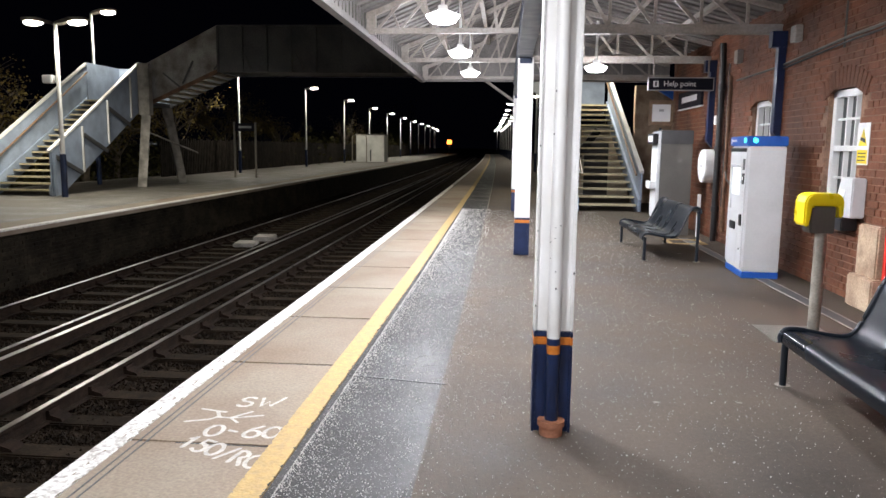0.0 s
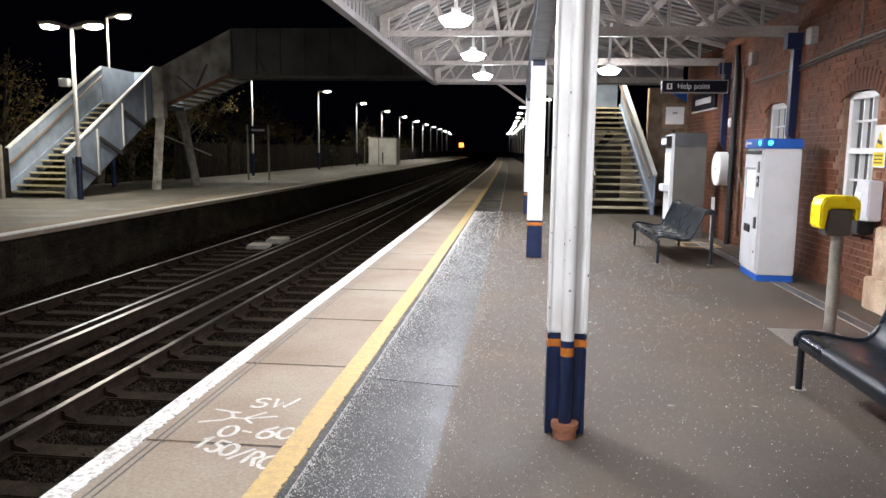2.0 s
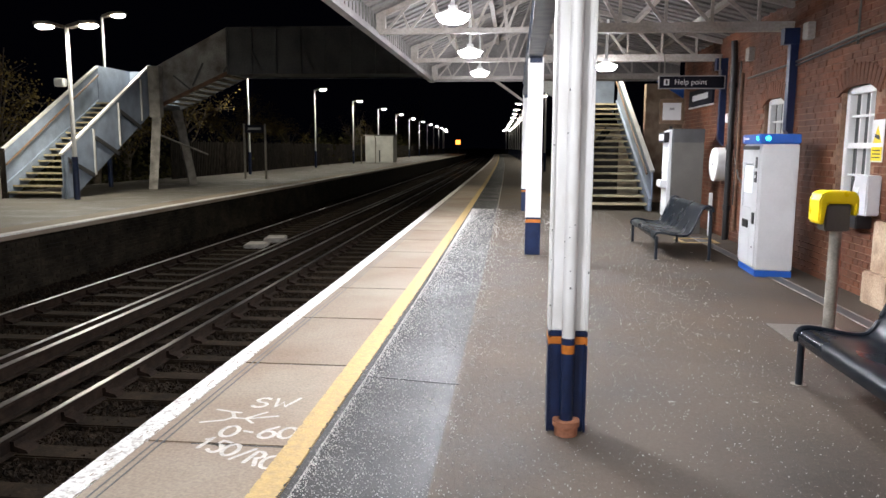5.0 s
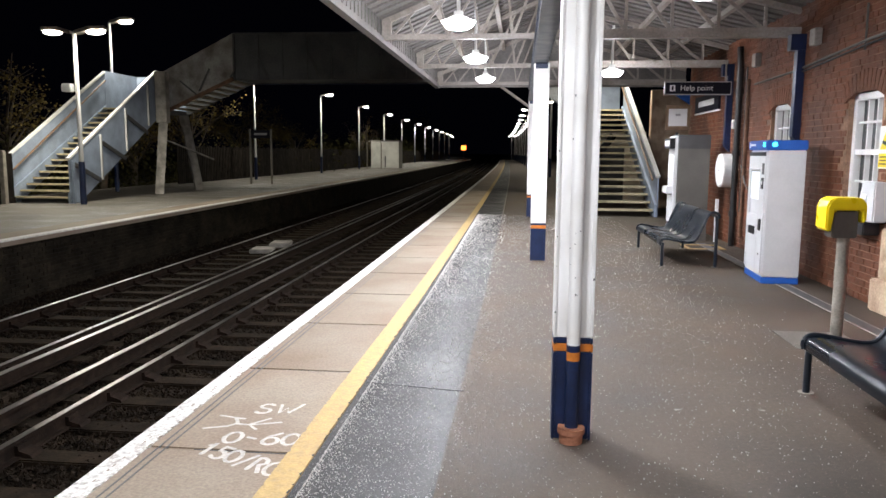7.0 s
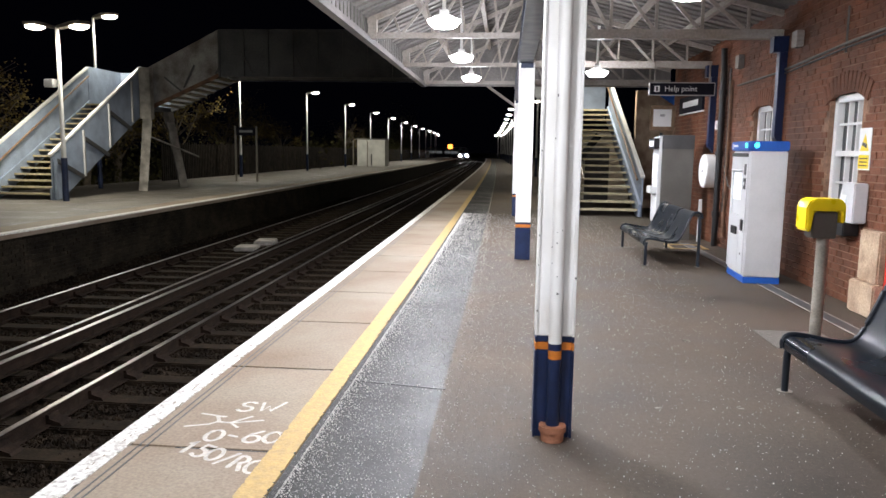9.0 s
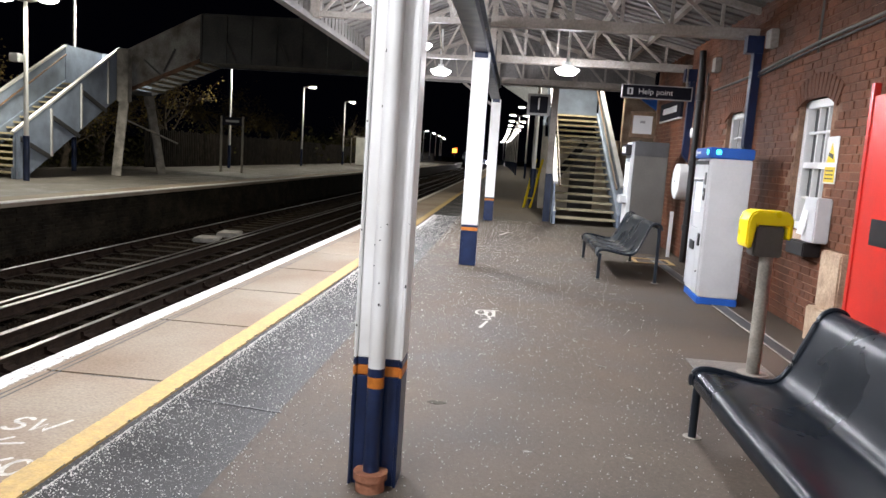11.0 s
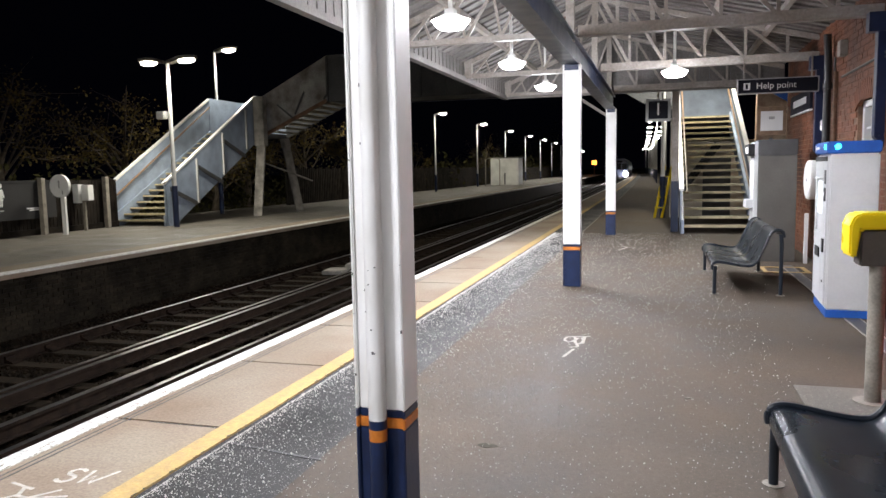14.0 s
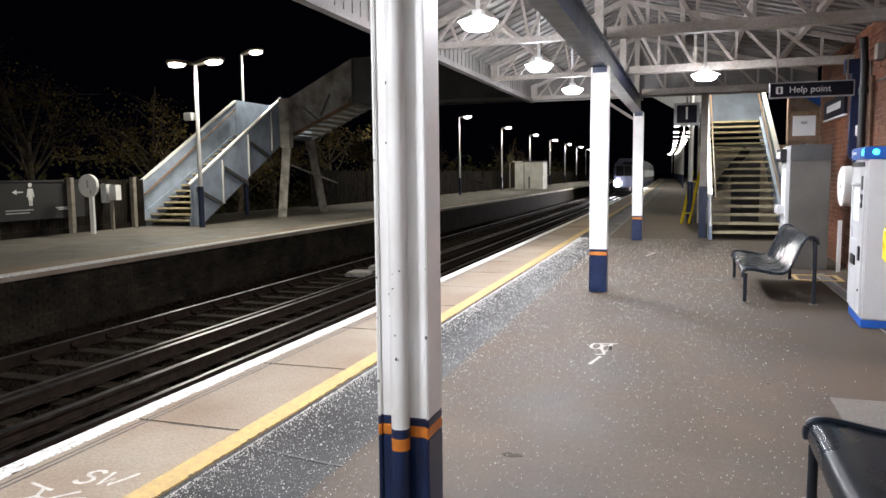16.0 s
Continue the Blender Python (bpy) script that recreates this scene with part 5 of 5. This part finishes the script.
# ---- train ----
def train_car(name, label, front):
    c = thing(name, label, "train", (0, 0, 0))
    sec = [(-1.36, 0.95), (-1.40, 1.5), (-1.40, 2.6), (-1.25, 3.3), (-0.8, 3.72), (0.8, 3.72), (1.25, 3.3), (1.40, 2.6), (1.40, 1.5), (1.36, 0.95)]
    part("body", prism(B(), sec, 0.6 if front else 0.0, 20.0), "train_white", c)
    part("underframe", bx(B(), -1.25, 1.25, 0.8, 19.6, 0.35, 0.97), "black", c)
    part("skirt_stripe", bx(B(), -1.412, 1.412, 0.7, 19.9, 1.0, 1.35), "train_blue", c)
    for i in range(9):
        part("side_window", bx(B(), -1.415, 1.415, 2.0 + i * 2.0, 3.4 + i * 2.0, 1.85, 2.6), "cab_glow", c, "lit window")
    for y in (3.0, 16.5):
        part("bogie", bx(B(), -1.0, 1.0, y, y + 2.4, 0.02, 0.5), "dark_grey", c)
    if front:
        nose = [(x * 0.96, z) for x, z in sec]
        part("cab_front", prism(B(), nose, 0.25, 0.62), "train_yellow", c, "dark cab end", bevel=0.05)
        for x0, x1 in ((-1.15, -0.42), (-0.36, 0.36), (0.42, 1.15)):
            part("windscreen", bx(B(), x0, x1, 0.21, 0.26, 2.05, 3.0), "glass", c)
        part("destination_panel", bx(B(), -0.5, 0.5, 0.215, 0.255, 3.1, 3.4), "sign_black", c)
        for x in (-1.0, 1.0):
            part("headlight", tube(B(), [(x, 0.17, 1.35), (x, 0.26, 1.35)], 0.30, 20), "head_glow", c, "glaring headlight")
        part("coupler", bx(B(), -0.2, 0.2, -0.3, 0.3, 0.6, 0.95), "dark_grey", c)
    return c


lead = train_car("train_lead_car", "pale electric train with dark cab and glaring headlights", True)
trail = train_car("train_second_car", "pale blue-white electric train carriage with lit windows", False)

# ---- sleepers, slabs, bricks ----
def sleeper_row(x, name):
    holder = thing(name, "timber sleepers laid in dark ballast", "sleepers", kind="structure")
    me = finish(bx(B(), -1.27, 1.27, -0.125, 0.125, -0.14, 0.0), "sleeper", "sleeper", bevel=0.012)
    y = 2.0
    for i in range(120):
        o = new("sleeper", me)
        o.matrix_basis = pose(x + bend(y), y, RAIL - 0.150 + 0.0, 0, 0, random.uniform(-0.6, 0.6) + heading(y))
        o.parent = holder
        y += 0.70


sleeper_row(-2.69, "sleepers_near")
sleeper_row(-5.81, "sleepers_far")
chairs_me = finish(prism(B(), [(-0.17, 0.0), (0.17, 0.0), (0.15, 0.03), (0.05, 0.06), (0.045, 0.10), (-0.045, 0.10), (-0.05, 0.06), (-0.15, 0.03)], -0.08, 0.08), "rail_chair", "rail_side")
fastenings = thing("rail_chairs", "cast iron rail chairs on the sleepers", "rail chairs", kind="structure")
for x in (-3.44, -5.06, -6.56):
    for i in range(40):
        y = 4.1 + i * 0.70
        o = new("rail_chair", chairs_me)
        o.matrix_basis = pose(x + bend(y), y, RAIL - 0.152)
        o.parent = fastenings


def stones(name, label, x0, x1, y0, y1, n, seed, zbase):
    rnd = np.random.RandomState(seed)
    base = np.array([(1, 0, 0), (-1, 0, 0), (0, 1, 0), (0, -1, 0), (0, 0, 1), (0, 0, -1)], float)
    tri = np.array([(0, 2, 4), (2, 1, 4), (1, 3, 4), (3, 0, 4), (2, 0, 5), (1, 2, 5), (3, 1, 5), (0, 3, 5)])
    y = y0 + (y1 - y0) * rnd.rand(n) ** 1.6
    ctr = np.stack([rnd.uniform(x0, x1, n) + np.array([bend(v) for v in y]), y, zbase + rnd.uniform(-0.02, 0.02, n)], 1)
    size = rnd.uniform(0.018, 0.042, n)[:, None, None]
    v = ctr[:, None, :] + base[None] * size * rnd.uniform(0.55, 1.3, (n, 6, 1)) + rnd.normal(0, 0.006, (n, 6, 3))
    f = (tri[None] + 6 * np.arange(n)[:, None, None]).reshape(-1, 3)
    me = bpy.data.meshes.new(name)
    me.from_pydata(v.reshape(-1, 3).tolist(), [], f.tolist())
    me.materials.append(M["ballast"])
    tagged(new(name, me), label, "ballast", kind="stuff")


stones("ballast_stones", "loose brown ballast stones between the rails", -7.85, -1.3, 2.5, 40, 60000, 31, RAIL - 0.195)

def grains(name, label, n, seed):
    """De-icing grit strewn on the platform, thick by the yellow line and thin by the wall."""
    rnd = np.random.RandomState(seed)
    base = np.array([(1, 0, 0), (-1, 0, 0), (0, 1, 0), (0, -1, 0), (0, 0, 1), (0, 0, -1)], float)
    tri = np.array([(0, 2, 4), (2, 1, 4), (1, 3, 4), (3, 0, 4), (2, 0, 5), (1, 2, 5), (3, 1, 5), (0, 3, 5)])
    x = np.where(rnd.rand(n) > 0.02, -0.22 + 3.2 * rnd.rand(n) ** 3.6, 0.4 + 3.0 * rnd.rand(n))
    y = 2.2 + 16.0 * rnd.rand(n) ** 1.3
    size = rnd.uniform(0.0016, 0.0042, n) * np.where(rnd.rand(n) > 0.97, 2.0, 1.0) * (0.75 + y / 14.0) * np.where(x > 0.5, 0.75, 1.0)
    ctr = np.stack([x + np.array([bend(v) for v in y]), y, 0.004 + size * 0.5], 1)
    v = ctr[:, None, :] + base[None] * size[:, None, None] * rnd.uniform(0.6, 1.3, (n, 6, 1))
    f = (tri[None] + 6 * np.arange(n)[:, None, None]).reshape(-1, 3)
    me = bpy.data.meshes.new(name)
    me.from_pydata(v.reshape(-1, 3).tolist(), [], f.tolist())
    me.materials.append(M["salt"])
    tagged(new(name, me), label, "grit", kind="stuff")


grains("scattered_grit", "pale grit grains strewn over the wet platform", 24000, 51)

slab_me = [finish(bx(B(), -0.435, 0.435, -0.699, 0.699, -0.10, 0.004), "coping_slab", "coping", bevel=0.008) for _ in range(1)][0]
y = 3.39 - 1.41 * 9 + 0.705
while y < 176:
    o = new("coping_slab", slab_me)
    o.matrix_basis = pose(-0.815 + bend(y), y, 0, 0, 0, heading(y))
    o.parent = platform
    y += 1.41

def ragged_edge(name, x, into, y0, y1, n, seed, material, z, label):
    """Small bites out of a painted line's edge, where the paint has worn away."""
    rnd = random.Random(seed)
    bm = B()
    for i in range(n):
        y = y0 + (y1 - y0) * rnd.random() ** 1.4
        ln, dp = rnd.uniform(0.01, 0.06), rnd.uniform(0.003, 0.011)
        c = x + bend(y)
        pts = [(c - into * 0.004, y), (c + into * dp * rnd.uniform(0.5, 1), y + ln * 0.25), (c + into * dp, y + ln * rnd.uniform(0.45, 0.6)), (c + into * dp * rnd.uniform(0.3, 0.9), y + ln * 0.8), (c - into * 0.004, y + ln)]
        bm.faces.new([bm.verts.new((u, v, z)) for u, v in (pts if into < 0 else pts[::-1])])
    o = part(name, bm, material, platform, label)
    tagged(o, kind="stuff")


ragged_edge("worn_paint", -0.265, -1, 2.5, 14, 130, 61, "dark_tarmac", 0.0112, "worn edge of the yellow line")
ragged_edge("worn_paint", -0.405, 1, 2.5, 12, 80, 62, "coping", 0.0112, "worn edge of the yellow line")
ragged_edge("worn_paint", -1.135, -1, 2.5, 14, 90, 63, "coping", 0.0102, "worn edge of the white line")
ragged_edge("worn_paint", -1.185, 1, 2.5, 14, 60, 65, "coping", 0.0102, "crack along the white line")

# bricks in stretcher and header courses on the station wall
course, length, joint = 0.075, 0.225, 0.010
half = {}
for kind, ln in (("long", length), ("short", length / 2)):
    half[kind] = finish(bx(B(), -0.012, 0.03, joint / 2, ln - joint / 2, joint / 2, course - joint / 2), "brick", "brick", bevel=0.003)
rest = B()
brick_rnd = random.Random(41)
count = 0
nz = int(4.0 / course)
for r in range(nz):
    z = r * course
    y = 0.0 + (0.0 if r % 2 else length / 4)
    while y < 16.5:
        kind = "long" if (r + int(y * 3)) % 3 else "short"
        ln = length if kind == "long" else length / 2
        clear = all(y + ln <= h[0] or y >= h[1] or z + course <= h[2] or z >= h[3] for h in WINDOWS)
        if clear and y < 16.3:
            dx = brick_rnd.uniform(-0.003, 0.003)
            if 7.0 < y < 10.4 and z < 1.55 and count < 300:
                o = new("brick", half[kind])
                o.matrix_basis = pose(WX + dx, y, z)
                o.parent = building
                count += 1
            else:
                bx(rest, WX - 0.011 + dx, WX + 0.03, y + joint / 2, y + ln - joint / 2, z + joint / 2, z + course - joint / 2)
        y += ln
me = bpy.data.meshes.new("brickwork")
rest.to_mesh(me)
rest.free()
me.materials.append(M["brick"])
o = new("brickwork", me)
o.parent = building
tagged(o, kind="stuff")

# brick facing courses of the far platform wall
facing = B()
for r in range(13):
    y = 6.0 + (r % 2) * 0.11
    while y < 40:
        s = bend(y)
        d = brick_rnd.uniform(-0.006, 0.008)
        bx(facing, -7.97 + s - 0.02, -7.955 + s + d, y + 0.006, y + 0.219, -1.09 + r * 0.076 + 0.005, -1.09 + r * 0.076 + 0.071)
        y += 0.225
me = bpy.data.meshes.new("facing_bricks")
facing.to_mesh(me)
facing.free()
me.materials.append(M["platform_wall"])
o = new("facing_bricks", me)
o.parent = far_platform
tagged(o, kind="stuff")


# ---- what moves ----
TRAIN = [(0, 430), (4, 345), (7.5, 258), (8.5, 228), (9, 214), (10, 195), (11.5, 167), (12.5, 147), (13.5, 127), (14.5, 106), (15.3, 88), (16, 74)]


def motions():
    for car, back in ((lead, 0.0), (trail, 20.4)):
        rows = []
        for t, y in TRAIN:
            m = y + back + 10
            rows.append((t, pose(-2.69 + bend(y + back), y + back, RAIL, 0, 0, heading(m))))
        walk(car, rows)


motions()
